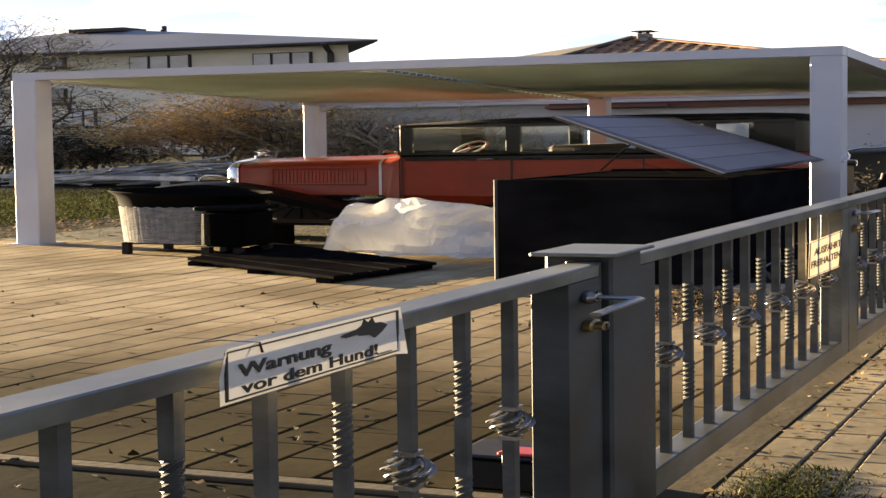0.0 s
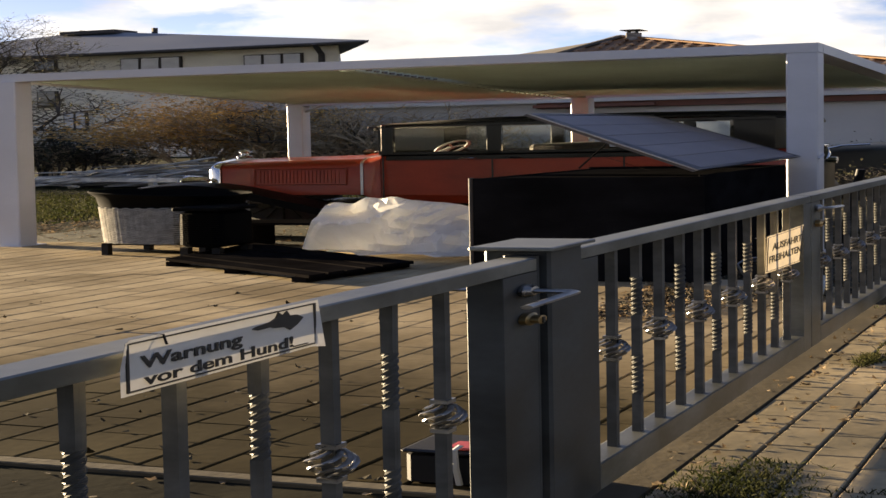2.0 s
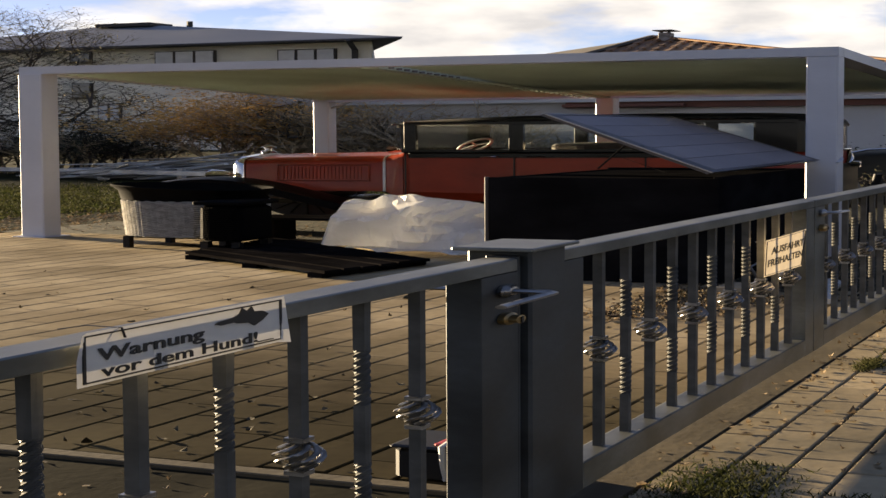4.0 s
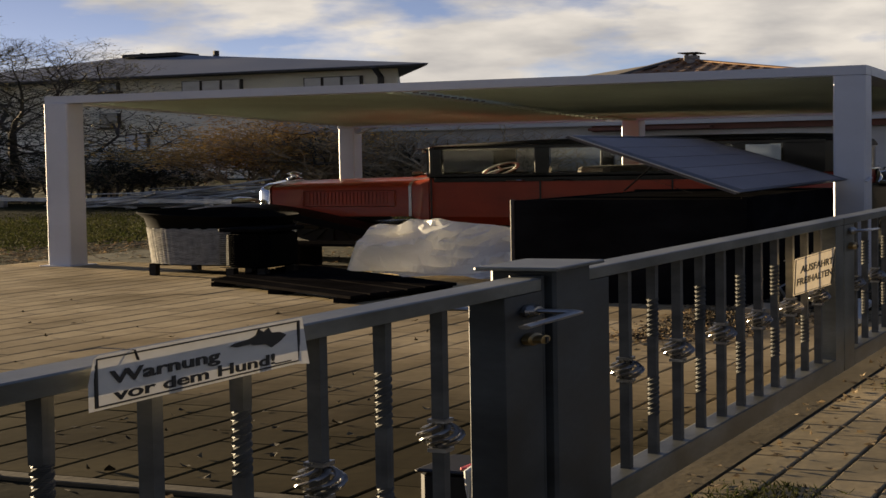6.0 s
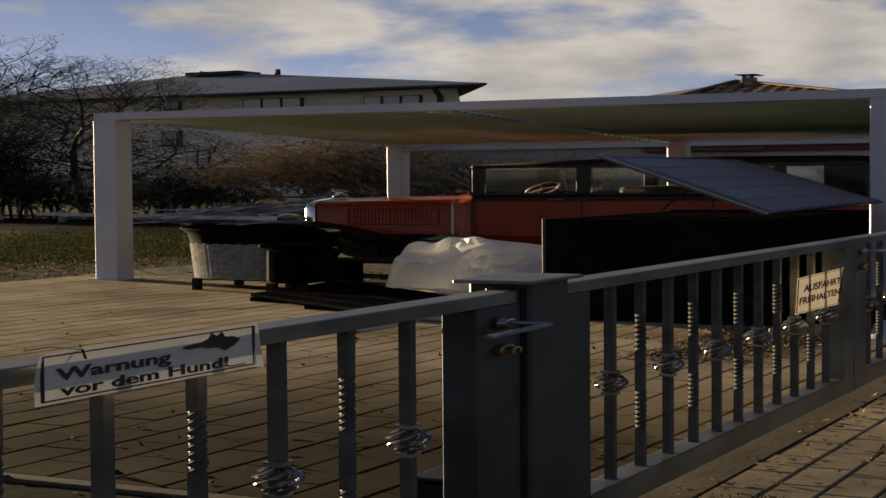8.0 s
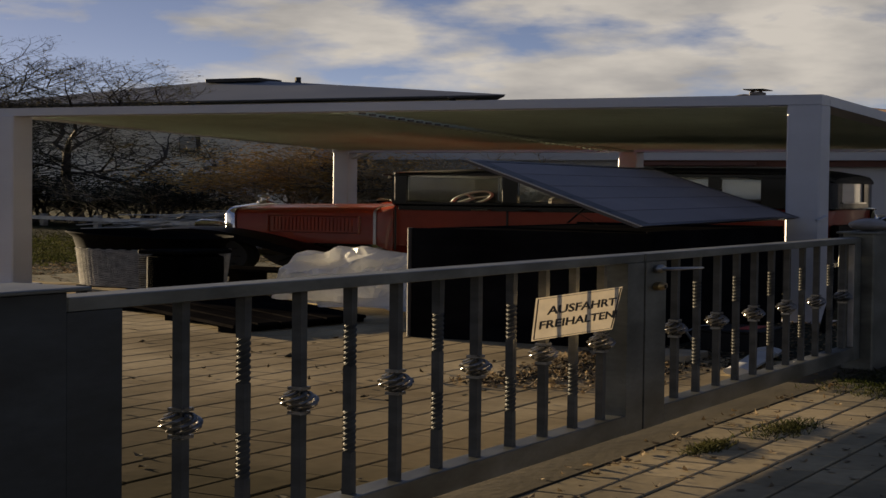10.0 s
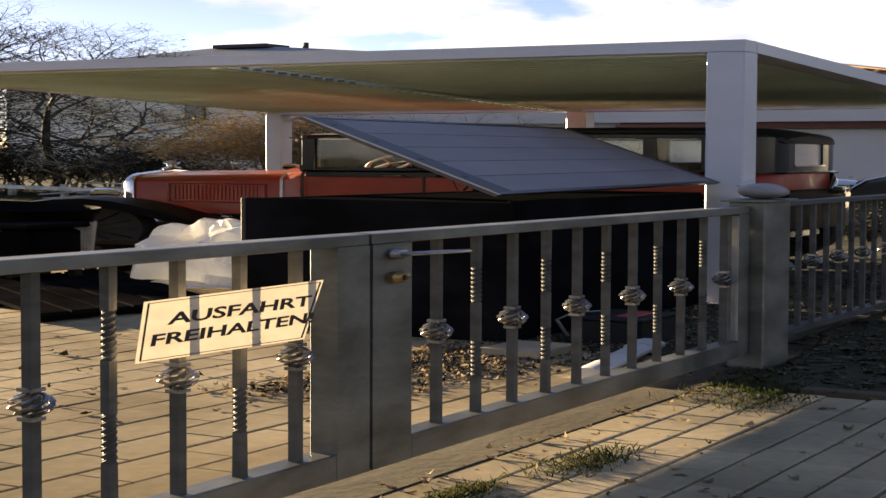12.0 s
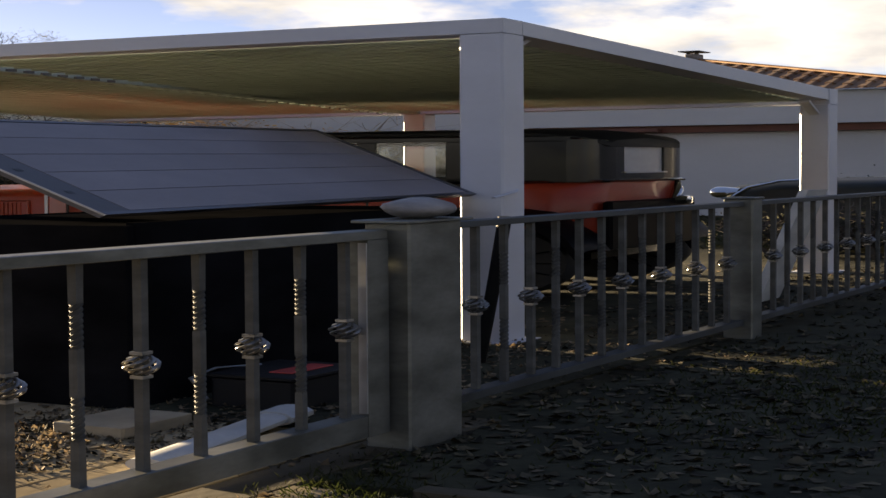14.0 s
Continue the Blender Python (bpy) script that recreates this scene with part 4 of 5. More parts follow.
    part("rear_window_frame", loft(bmesh.new(), [[(CX - 0.22, 0.84, 1.23), (CX + 0.22, 0.84, 1.23), (CX + 0.22, 0.842, 1.245), (CX - 0.22, 0.842, 1.245)], [(CX - 0.22, 0.835, 1.23), (CX + 0.22, 0.835, 1.23), (CX + 0.22, 0.835, 1.245), (CX - 0.22, 0.835, 1.245)]]), CHROME, car)
    bm = bmesh.new()
    lathe(bm, [(0.002, -0.05), (0.045, -0.045), (0.05, 0.0), (0.002, 0.012)], (CX + 0.26, 0.80, 0.93), "y", 14)
    part("tail_light", bm, CHROME, car, smooth=50)
    part("tail_trim", tube(bmesh.new(), [(CX + 0.34, 0.845, 1.15), (CX + 0.30, 0.825, 1.02), (CX + 0.24, 0.835, 0.86)], [0.02, 0.03, 0.02], 8), CHROME, car, smooth=60)
    # windscreen with its frame, visor and steering wheel
    part("windscreen_frame", boxes((CX - 0.50, CX + 0.50, 3.072, 3.100, 1.146, 1.175), (CX - 0.50, CX + 0.50, 3.072, 3.100, 1.53, 1.56), (CX - 0.53, CX - 0.50, 3.072, 3.100, 1.146, 1.56), (CX + 0.50, CX + 0.53, 3.072, 3.100, 1.146, 1.56)), BLACK_PAINT, car)
    pane = part("windscreen", boxes((CX - 0.50, CX + 0.50, 3.084, 3.088, 1.175, 1.53)), PANE, car)
    pane.visible_shadow = False
    part("visor", boxes((CX - 0.54, CX + 0.50, 3.102, 3.155, 1.552, 1.566), bevel=0.004), BLACK_PAINT, car)
    for s in (-1, 1):
        bm = bmesh.new()
        lathe(bm, [(0.002, -0.05), (0.03, -0.045), (0.045, 0.0), (0.045, 0.012), (0.002, 0.02)], (CX + s * 0.50, 3.17, 1.185), "y", 12)
        part("side_lamp", bm, CHROME, car, smooth=50)
    pts = [(CX - 0.22 + 0.19 * math.cos(a), 2.80 - 0.06 * math.sin(a), 1.24 + 0.10 * math.sin(a)) for a in [2 * math.pi * k / 24 for k in range(25)]]
    sw = part("steering_wheel", tube(bmesh.new(), pts, 0.011, 6), GREY_PLASTIC, car, smooth=60)
    bm = bmesh.new()
    for a in (0.4, 2.5, 4.7):
        tube(bm, [(CX - 0.22, 2.80, 1.24), (CX - 0.22 + 0.19 * math.cos(a), 2.80 - 0.06 * math.sin(a), 1.24 + 0.10 * math.sin(a))], 0.008, 5)
    tube(bm, [(CX - 0.22, 2.80, 1.24), (CX - 0.22, 3.02, 1.05)], 0.015, 6)
    part("steering_column", bm, GREY_PLASTIC, sw)
    for y0, y1 in ((2.10, 2.28), (1.25, 1.42)):
        part("seat_back", boxes((CX - 0.46, CX + 0.46, y0, y1, 1.0, 1.27), bevel=0.03), SEAT_CLOTH, car)
    # mudguards, running boards, wheels
    f = [(4.63, 0.46), (4.61, 0.57), (4.56, 0.667), (4.453, 0.730), (4.296, 0.775), (4.136, 0.790), (3.99, 0.765), (3.86, 0.715), (3.73, 0.645), (3.55, 0.54), (3.32, 0.41), (3.15, 0.335), (3.05, 0.315)]
    r = [(1.95, 0.33), (1.80, 0.50), (1.62, 0.74), (1.42, 0.88), (1.20, 0.92), (0.98, 0.86), (0.85, 0.66), (0.80, 0.50)]
    for x0, x1 in ((CX - 0.76, CX - 0.46), (CX + 0.40, CX + 0.70)):
        fender(car, x0, x1, f)
        fender(car, x0, x1, r)
        part("running_board", boxes((x0 + 0.02, x1 - 0.02, 1.9, 3.06, 0.29, 0.32), bevel=0.005), RUBBER, car)
    for x in (CX - 0.62, CX + 0.56):
        wheel(car, x, 4.20, 0.36)
        wheel(car, x, 1.22, 0.36)
    part("chassis", boxes((CX - 0.40, CX + 0.36, 0.9, 4.3, 0.36, 0.43)), BLACK_PAINT, car)
    for y in (4.20, 1.22):
        part("axle", tube(bmesh.new(), [(CX - 0.60, y, 0.36), (CX + 0.54, y, 0.36)], 0.03, 6), BLACK_PAINT, car)
    part("rear_apron", boxes((CX - 0.45, CX + 0.45, 0.80, 0.838, 0.46, 0.95), bevel=0.012), GUARD_BLACK, car, "black lower tail panel")
    # a narrow, short body that stands slightly askew: drawn in towards its gate side and its tail
    kx, ky = 4.34 * WIDE - car.location.x, 0.86 * WIDE - car.location.y
    askew = Matrix(((0.88, -0.133, 0, 0), (0, 0.867, 0, 0), (0, 0, 1.035, 0), (0, 0, 0, 1)))
    fit_in = Matrix.Translation((kx, ky, 0)) @ askew @ Matrix.Translation((-kx, -ky, 0))
    for ob in car.children_recursive:
        ob.data.transform(fit_in)
    return car


old_car()


def low_car():
    """The dark car behind the carport's corner: one long low bonnet and a lamp."""
    c = thing("dark_car", 8.6, 0.4, 0, "dark green old car with a chrome lamp behind the carport", "car")
    bm = bmesh.new()
    rings = []
    for y, h, z in ((1.46, 0.50, 0.86), (1.40, 0.60, 1.02), (1.15, 0.66, 1.10), (0.6, 0.68, 1.12), (-0.2, 0.70, 1.10), (-0.9, 0.70, 1.08), (-1.4, 0.66, 1.02)):
        rings.append(rounded(8.0, h, 0.30, z, y, 0.03, 0.14))
    part("body", loft(bm, rings), DULL_GREEN, c, "faded dark green bodywork", smooth=40)
    bm = bmesh.new()
    lathe(bm, [(0.002, -0.02), (0.06, -0.02), (0.085, 0.05), (0.09, 0.10), (0.07, 0.12), (0.002, 0.13)], (7.42, 1.38, 0.92), "y", 16)
    part("headlight", bm, CHROME, c, smooth=50)
    part("wing_edge", tube(bmesh.new(), [(7.34, 1.40, 0.80), (7.30, 1.28, 1.00), (7.31, 1.12, 1.10), (7.33, 0.95, 1.12)], 0.018, 6), CHROME, c, smooth=60)
    for y in (0.95, -1.0):
        part("wheel", lathe(bmesh.new(), [(0.05, -0.07), (0.27, -0.06), (0.31, -0.05), (0.31, 0.05), (0.27, 0.06), (0.05, 0.07)], (7.40, y, 0.30), "x", 22), RUBBER, c, smooth=40)
        part("wheel", lathe(bmesh.new(), [(0.05, -0.07), (0.27, -0.06), (0.31, -0.05), (0.31, 0.05), (0.27, 0.06), (0.05, 0.07)], (8.60, y, 0.30), "x", 22), RUBBER, c, smooth=40)


low_car()


# ---------------------------------------------------------------- white garage and the tiled house behind it
def garage():
    g = thing("garage", 14.5, 0, 0, "long white rendered garage with a red-brown eaves board", "building")
    part("wall", boxes((13.0, 17.0, -9.0, 9.0, -0.03, 2.431)), RENDER_WHITE, g)
    part("eaves_board", boxes((12.92, 12.999, -9.2, 5.2, 2.235, 2.43), bevel=0.005), BROWN_TRIM, g, "red-brown eaves board")
    part("fascia", boxes((12.85, 13.0, -9.2, 9.0, 2.432, 3.26)), RENDER_WHITE, g)
    part("roof", boxes((12.80, 17.2, -9.3, 9.1, 3.262, 3.30), bevel=0.01), RENDER_WHITE, g, "flat white roof edge")
    part("gutter_end", boxes((12.80, 12.91, 3.9, 5.2, 2.26, 2.36), bevel=0.01), BROWN_TRIM, g)
    part("downpipe", tube(bmesh.new(), [(12.9, 1.55, 0.0), (12.9, 1.55, 2.0)], 0.04, 8), BLACK_PLASTIC, g)


garage()


def tiled_house():
    h = thing("tiled_house", 22.0, 4.5, 0, "house with an orange clay tile hip roof and a chimney", "house")
    part("wall", boxes((17.8, 24.5, 1.2, 8.0, -0.03, 3.3)), RENDER_WHITE, h)
    ridge_a, ridge_b = Vector((21.0, 6.75, 5.95)), Vector((21.0, 6.55, 5.94))
    e = [Vector(p) for p in ((17.2, 8.3, 3.35), (17.2, 0.7, 3.35), (25.0, 0.9, 3.35), (23.0, 15.0, 3.55))]

    def skin(pts, m, name, label):
        bm = bmesh.new()
        d = Vector((0, 0, -0.12))
        loft(bm, [[p + d for p in pts], pts])
        return part(name, bm, m, h, label)
    front = skin([e[0], e[1], ridge_b, ridge_a], TILE, "roof_slope", "orange clay tiles")
    # this slope has a darker tone than the others
    skin([e[3], e[0], ridge_a], TILE_DARK, "roof_slope", "dark tiles")
    skin([e[1], e[2], ridge_b], TILE, "roof_slope", "orange clay tiles")
    skin([e[2], e[3], ridge_a, ridge_b], TILE, "roof_slope", "orange clay tiles")
    # columns of tiles down the front slope, stepped course by course, cut off at the hips
    y = 0.95
    while y < 8.1:
        far = (y - 0.7) / 5.95 if y < 6.65 else (8.3 - y) / 1.6
        n = max(2, int(far * 12))
        pts, rad = [], []
        for j in range(n):
            for k, r in ((0.02, 0.075), (0.98, 0.045)):
                t = far * (j + k) / n
                pts.append((17.2 + 3.8 * t, y, 3.36 + 2.6 * t + 0.02))
                rad.append(r)
        part("roof_rib", tube(bmesh.new(), pts, rad, 5), TILE, front)
        y += 0.235
    part("hip_cap", tube(bmesh.new(), [ridge_a + Vector((0, 0, 0.06)), e[1] + Vector((0, 0, 0.06))], 0.07, 6), TILE, h)
    part("hip_cap", tube(bmesh.new(), [ridge_a + Vector((0, 0, 0.05)), e[0] + Vector((0, 0, 0.05))], 0.09, 6), TILE_DARK, h)
    ch = part("chimney", boxes((20.7, 20.95, 6.40, 6.58, 5.5, 6.12), bevel=0.01), STONE, h, "grey chimney with a metal hood")
    part("chimney_hood", boxes((20.6, 21.05, 6.33, 6.65, 6.20, 6.24), bevel=0.008), EAVE, ch)
    for y in (6.43, 6.55):
        part("hood_leg", boxes((20.75, 20.8, y - 0.02, y + 0.02, 6.12, 6.20)), EAVE, ch)


tiled_house()


# ---------------------------------------------------------------- grey two-storey house
def house_window(h, y0, y1, z0, z1, x, panes=3, dark=False):
    w = part("window", boxes((x - 0.10, x - 0.002, y0, y1, z0, z1)), EAVE, h, "dark framed window")
    step = (y1 - y0) / panes
    for i in range(panes):
        part("pane", boxes((x - 0.13, x - 0.101, y0 + step * i + 0.05, y0 + step * (i + 1) - 0.05, z0 + 0.07, z1 - 0.07)), PANE_DARK if dark else PANE_PALE, w)
    part("sill", boxes((x - 0.25, x - 0.002, y0 - 0.1, y1 + 0.1, z0 - 0.10, z0 - 0.003)), CONCRETE, w)


def grey_house():
    h = thing("grey_house", 40, 27, 0, "two-storey grey rendered house with a low hipped sheet roof", "house")
    X = 36.0
    foot = [(X, 19.15), (X + 13, 25.6), (X + 13, 40.0), (X, 36.0)]
    part("wall", loft(bmesh.new(), [[(a, b, z) for a, b in foot] for z in (-0.03, 9.25)]), RENDER_GREY, h)
    a, b = Vector((X + 4.5, 29.2, 12.25)), Vector((X + 4.5, 31.5, 12.25))
    e = [Vector(p) for p in ((X - 0.7, 17.9, 9.28), (X - 0.7, 37.4, 9.28), (X + 14.2, 41.0, 9.28), (X + 14.2, 27.8, 9.28))]
    for pts in ([e[1], e[0], a, b], [e[0], e[3], a], [e[2], e[1], b], [e[3], e[2], b, a]):
        bm = bmesh.new()
        loft(bm, [[p - Vector((0, 0, 0.06)) for p in pts], pts])
        part("roof_slope", bm, SLATE, h)
    part("eave", loft(bmesh.new(), [[(p.x - 0.05, p.y, z) for p in e] for z in (9.10, 9.215)]), EAVE, h)
    part("ridge_box", boxes((X + 3.9, X + 5.2, 28.9, 31.0, 12.05, 12.42), bevel=0.03), EAVE, h)
    part("vent_pipe", tube(bmesh.new(), [(X + 4.4, 27.75, 11.7), (X + 4.4, 27.75, 12.45)], 0.10, 8), EAVE, h)
    house_window(h, 24.0, 26.0, 7.35, 8.75, X)
    house_window(h, 20.2, 22.0, 7.35, 8.6, X)
    house_window(h, 28.2, 28.95, 8.0, 8.9, X, 1, True)
    house_window(h, 28.2, 28.9, 4.75, 6.1, X, 1, True)
    house_window(h, 27.2, 28.0, 2.6, 4.2, X, 2)
    part("drain_pipe", tube(bmesh.new(), [(X - 0.9, 19.4, 9.1), (X - 0.12, 19.6, 8.4), (X - 0.12, 19.6, 0)], 0.09, 6), EAVE, h)


grey_house()


# ---------------------------------------------------------------- garden furniture and clutter in the yard
def wicker_tub():
    c = thing("wicker_armchair", 2.74, 3.12, 0, "black and grey woven plastic tub armchair on short legs", "armchair")
    cx, cy, ax, ay = 2.68, 3.09, 0.25, 0.34

    def ring(z, k, n=40):
        pts = []
        for i in range(n):
            a = 2 * math.pi * i / n
            sq = (abs(math.cos(a)) ** 2.3 + abs(math.sin(a)) ** 2.3) ** (-1 / 2.3)
            pts.append((cx + ax * k * sq * 0.93 * math.cos(a), cy + ay * k * sq * 0.93 * math.sin(a), z))
        return pts
    part("shell", loft(bmesh.new(), [ring(0.15, 0.93), ring(0.40, 0.97), ring(0.64, 1.0), ring(0.64, 0.92), ring(0.42, 0.88)], caps=False), WICKER, c, smooth=40)
    # weave: strands that run in front of and behind the staves by turns
    bm = bmesh.new()
    n = 132
    for row in range(42):
        z = 0.163 + row * 0.0112
        k = 0.935 + 0.07 * (z - 0.15) / 0.5
        pts = []
        for i in range(n + 1):
            a = 2 * math.pi * i / n
            sq = (abs(math.cos(a)) ** 2.3 + abs(math.sin(a)) ** 2.3) ** (-1 / 2.3)
            w = k + 0.016 * (1 if (i // 2 + row) % 2 else -1) + 0.012
            pts.append((cx + ax * w * sq * 0.93 * math.cos(a), cy + ay * w * sq * 0.93 * math.sin(a), z))
        tube(bm, pts, 0.0042, 3, False)
    # the strands' pale colour carries the brightness of sun on the weave
    part("weave", bm, WICKER_SUNLIT, c, "woven strands in a pale sunlit grey")
    flare = [ring(0.615, 1.02), ring(0.64, 1.03), ring(0.73, 1.07), ring(0.795, 1.18), ring(0.806, 1.16), ring(0.73, 1.03), ring(0.64, 0.97)]
    bm = bmesh.new()
    loft(bm, flare, caps=False)
    for v in bm.verts:
        v.co.z += 0.03 * ((v.co.y - cy) / ay) * (v.co.z > 0.7)
    for v in bm.verts:
        if v.co.y < cy:
            v.co.y = cy + (v.co.y - cy) * 0.90
    part("upper_band", bm, WICKER, c, "flared black upper band", smooth=40)
    part("cushion", boxes((cx - 0.14, cx + 0.14, cy - 0.20, cy + 0.20, 0.40, 0.50), bevel=0.03), WICKER, c, "black seat cushion")
    part("seat_frame", boxes((cx - 0.17, cx + 0.17, cy - 0.25, cy + 0.25, 0.135, 0.155)), WICKER, c)
    for sx in (-1, 1):
        for sy in (-1, 1):
            x, y = cx + sx * 0.155, cy + sy * 0.235
            part("leg", boxes((x - 0.016, x + 0.016, y - 0.016, y + 0.016, -0.008, 0.14)), BLACK_PLASTIC, c)


wicker_tub()


def wicker_stool():
    c = thing("wicker_footstool", 2.5, 2.9, 0, "square black woven plastic footstool on short legs", "footstool")
    x0, x1, y0, y1 = 2.32, 2.60, 2.655, 2.86
    part("body", boxes((x0, x1, y0, y1, 0.15, 0.60), bevel=0.035), WICKER, c)
    part("top", boxes((x0 - 0.012, x1 + 0.012, y0 - 0.012, y1 + 0.012, 0.602, 0.655), bevel=0.012), WICKER, c)
    bm = bmesh.new()
    for row in range(18):
        z = 0.165 + 0.024 * row
        pts = []
        for i in range(25):
            u = i / 24
            pts.append((x0 - 0.004 - 0.004 * ((i + row) % 2), y0 + (y1 - y0) * u, z))
        tube(bm, pts, 0.005, 4, False)
    part("weave", bm, WICKER, c)
    for x in (x0 + 0.03, x1 - 0.03):
        for y in (y0 + 0.03, y1 - 0.03):
            part("leg", boxes((x - 0.018, x + 0.018, y - 0.018, y + 0.018, -0.008, 0.15)), BLACK_PLASTIC, c)


wicker_stool()

bench = thing("low_bench", 3.15, 2.85, 0, "low dark wooden bench standing under the carport edge", "bench")
part("seat_plank", boxes((3.02, 3.14, 2.45, 3.2, 0.30, 0.335), bevel=0.004), DARK_WOOD, bench)
part("seat_plank", boxes((3.16, 3.28, 2.45, 3.2, 0.30, 0.335), bevel=0.004), DARK_WOOD, bench)
for y in (2.55, 2.96):
    part("leg", boxes((3.05, 3.25, y - 0.03, y + 0.03, -0.01, 0.30), bevel=0.004), DARK_WOOD, bench)

deck = thing("pallet_deck", 2.2, 2.35, 0, "low deck of black stained planks lying on the paving", "deck")
A, B, C, D = Vector((2.07, 2.75, 0)), Vector((2.95, 2.86, 0)), Vector((2.12, 1.74, 0)), Vector((1.50, 1.84, 0))
for i in range(6):
    u0, u1 = i / 6 + 0.012, (i + 1) / 6 - 0.012
    q = [A.lerp(B, u0), A.lerp(B, u1), D.lerp(C, u1), D.lerp(C, u0)]
    bm = bmesh.new()
    loft(bm, [[p + Vector((0, 0, z + 0.004 * math.sin(i * 2.1))) for p in q] for z in (0.055, 0.085)])
    part("plank", bm, DARK_WOOD, deck)
for v in (0.06, 0.5, 0.94):
    a, b = A.lerp(D, v), B.lerp(C, v)
    part("bearer", beam_between(bmesh.new(), a.lerp(b, 0.01).to_2d(), a.lerp(b, 0.99).to_2d(), 0.03, -0.008, 0.052), DARK_WOOD, deck)


def plastic_heap():
    """A stiff crumpled sheet over a lump: a rounded shoulder, a peak, a ridge that falls away to a tail, and a flat hem in front."""
    bm = bmesh.new()
    nu, nv = 34, 22
    profile = ((0.0, 0.40), (0.06, 0.525), (0.13, 0.585), (0.20, 0.565), (0.27, 0.635), (0.32, 0.62), (0.55, 0.55), (0.78, 0.47), (1.0, 0.40))

    def height(u):
        for (u0, h0), (u1, h1) in zip(profile, profile[1:]):
            if u <= u1:
                return h0 + (h1 - h0) * (u - u0) / (u1 - u0)
        return profile[-1][1]
    rows = []
    for i in range(nu + 1):
        row = []
        for j in range(nv + 1):
            u, v = i / nu, j / nv
            if v < 0.16:
                rise = 0.02 * v / 0.16
            elif v < 0.52:
                rise = 0.02 + 0.98 * ((v - 0.16) / 0.36) ** 0.62
            else:
                rise = 1 - ((v - 0.52) / 0.48) ** 1.6
            z = 0.092 + height(u) * rise * min(1.0, u * 12) ** 0.5
            flap = 0.13 * max(0, 1 - abs(u - 0.30) / 0.14) + 0.10 * max(0, 1 - abs(u - 0.72) / 0.14)
            hem = 2.46 - 0.16 * u - flap * (v < 0.16) * (1 - v / 0.16)
            x = hem + (2.60 + 0.06 * u - 2.46 + 0.16 * u) * min(1, max(0, v - 0.06) / 0.46) + 0.34 * max(0, v - 0.52) / 0.48
            # the lump overhangs its hem at the free end
            y = 2.42 - 0.92 * u - 0.15 * (1 - min(1, rise * 1.5)) * (1 - u)
            p = Vector((x * 1.2, y * 1.5 + z * 0.8, z * 1.4))
            fold = (0.25 - abs(noise.noise(p * 1.9 + Vector((2, 1, 0))))) * 0.34 + (0.2 - abs(noise.noise(p * 4.6 + Vector((5, 0, 0))))) * 0.11
            inside = min(1, v * 5) * min(1, (1 - v) * 5)
            row.append(bm.verts.new((x - fold * inside, y - fold * inside * 0.4, max(0.090 + 0.004 * abs(noise.noise(Vector((x * 12, y * 12, 0)))), z + fold * inside * 0.7))))
        rows.append(row)
    for a, b in zip(rows, rows[1:]):
        for j in range(nv):
            bm.faces.new((a[j], b[j], b[j + 1], a[j + 1]))
    bmesh.ops.triangulate(bm, faces=bm.faces[:], quad_method="SHORT_EDGE")
    return alone("plastic_sheet", bm, SHEET, "crumpled translucent white plastic sheet heaped on the deck", "plastic sheet", smooth=20)


plastic_heap()

crate = thing("plastic_crate", -1.09, 0.2, 0, "small black plastic box with a red lid edge", "box")
part("body", boxes((-1.150, -1.035, 0.095, 0.285, 0.002, 0.135), bevel=0.010), BLACK_PLASTIC, crate)
part("lid", boxes((-1.155, -1.030, 0.090, 0.290, 0.136, 0.152), bevel=0.006), BLACK_PLASTIC, crate)
part("red_clip", boxes((-1.145, -1.095, 0.10, 0.225, 0.153, 0.165), bevel=0.003), RED_PLASTIC, crate, "red plastic clip")
part("side_handle", tube(bmesh.new(), [(-1.158, 0.200, 0.016), (-1.163, 0.203, 0.09), (-1.163, 0.205, 0.165), (-1.150, 0.20, 0.18)], 0.005, 6), GREY_PLASTIC, crate, "pale bent handle")

alone("flat_board", boxes((1.50, 1.68, 0.40, 0.548, -0.004, 0.062), bevel=0.004), PALE_WOOD, "thick pale yellow board lying on the leaves", "board")
pipe = thing("drain_pipe", 1.5, 0.23, 0.0, "pale grey plastic drain pipe lying on the ground", "pipe")
part("tube", tube(bmesh.new(), [(1.30, 0.195, 0.035), (1.50, 0.225, 0.04), (1.74, 0.26, 0.055)], 0.032, 12), GREY_PLASTIC, pipe, smooth=60)
part("socket", tube(bmesh.new(), [(1.70, 0.254, 0.053), (1.78, 0.266, 0.057)], 0.039, 12), GREY_PLASTIC, pipe, smooth=60)
tool = thing("tool_box", 1.95, 0.42, 0, "dark tool box with a reddish lid and wire handle", "box")
part("body", boxes((1.86, 2.08, 0.32, 0.50, -0.004, 0.17), bevel=0.006), BLACK_PLASTIC, tool)
part("lid", boxes((1.855, 2.085, 0.315, 0.505, 0.171, 0.195), bevel=0.005), BLACK_PLASTIC, tool)
part("lid_strip", boxes((1.90, 2.04, 0.35, 0.40, 0.196, 0.203), bevel=0.002), RED_PLASTIC, tool, "dull red strip")
part("wire_handle", tube(bmesh.new(), [(1.85, 0.50, 0.05), (1.83, 0.52, 0.17), (1.88, 0.50, 0.215), (1.95, 0.45, 0.22)], 0.005, 6), SILVER, tool)

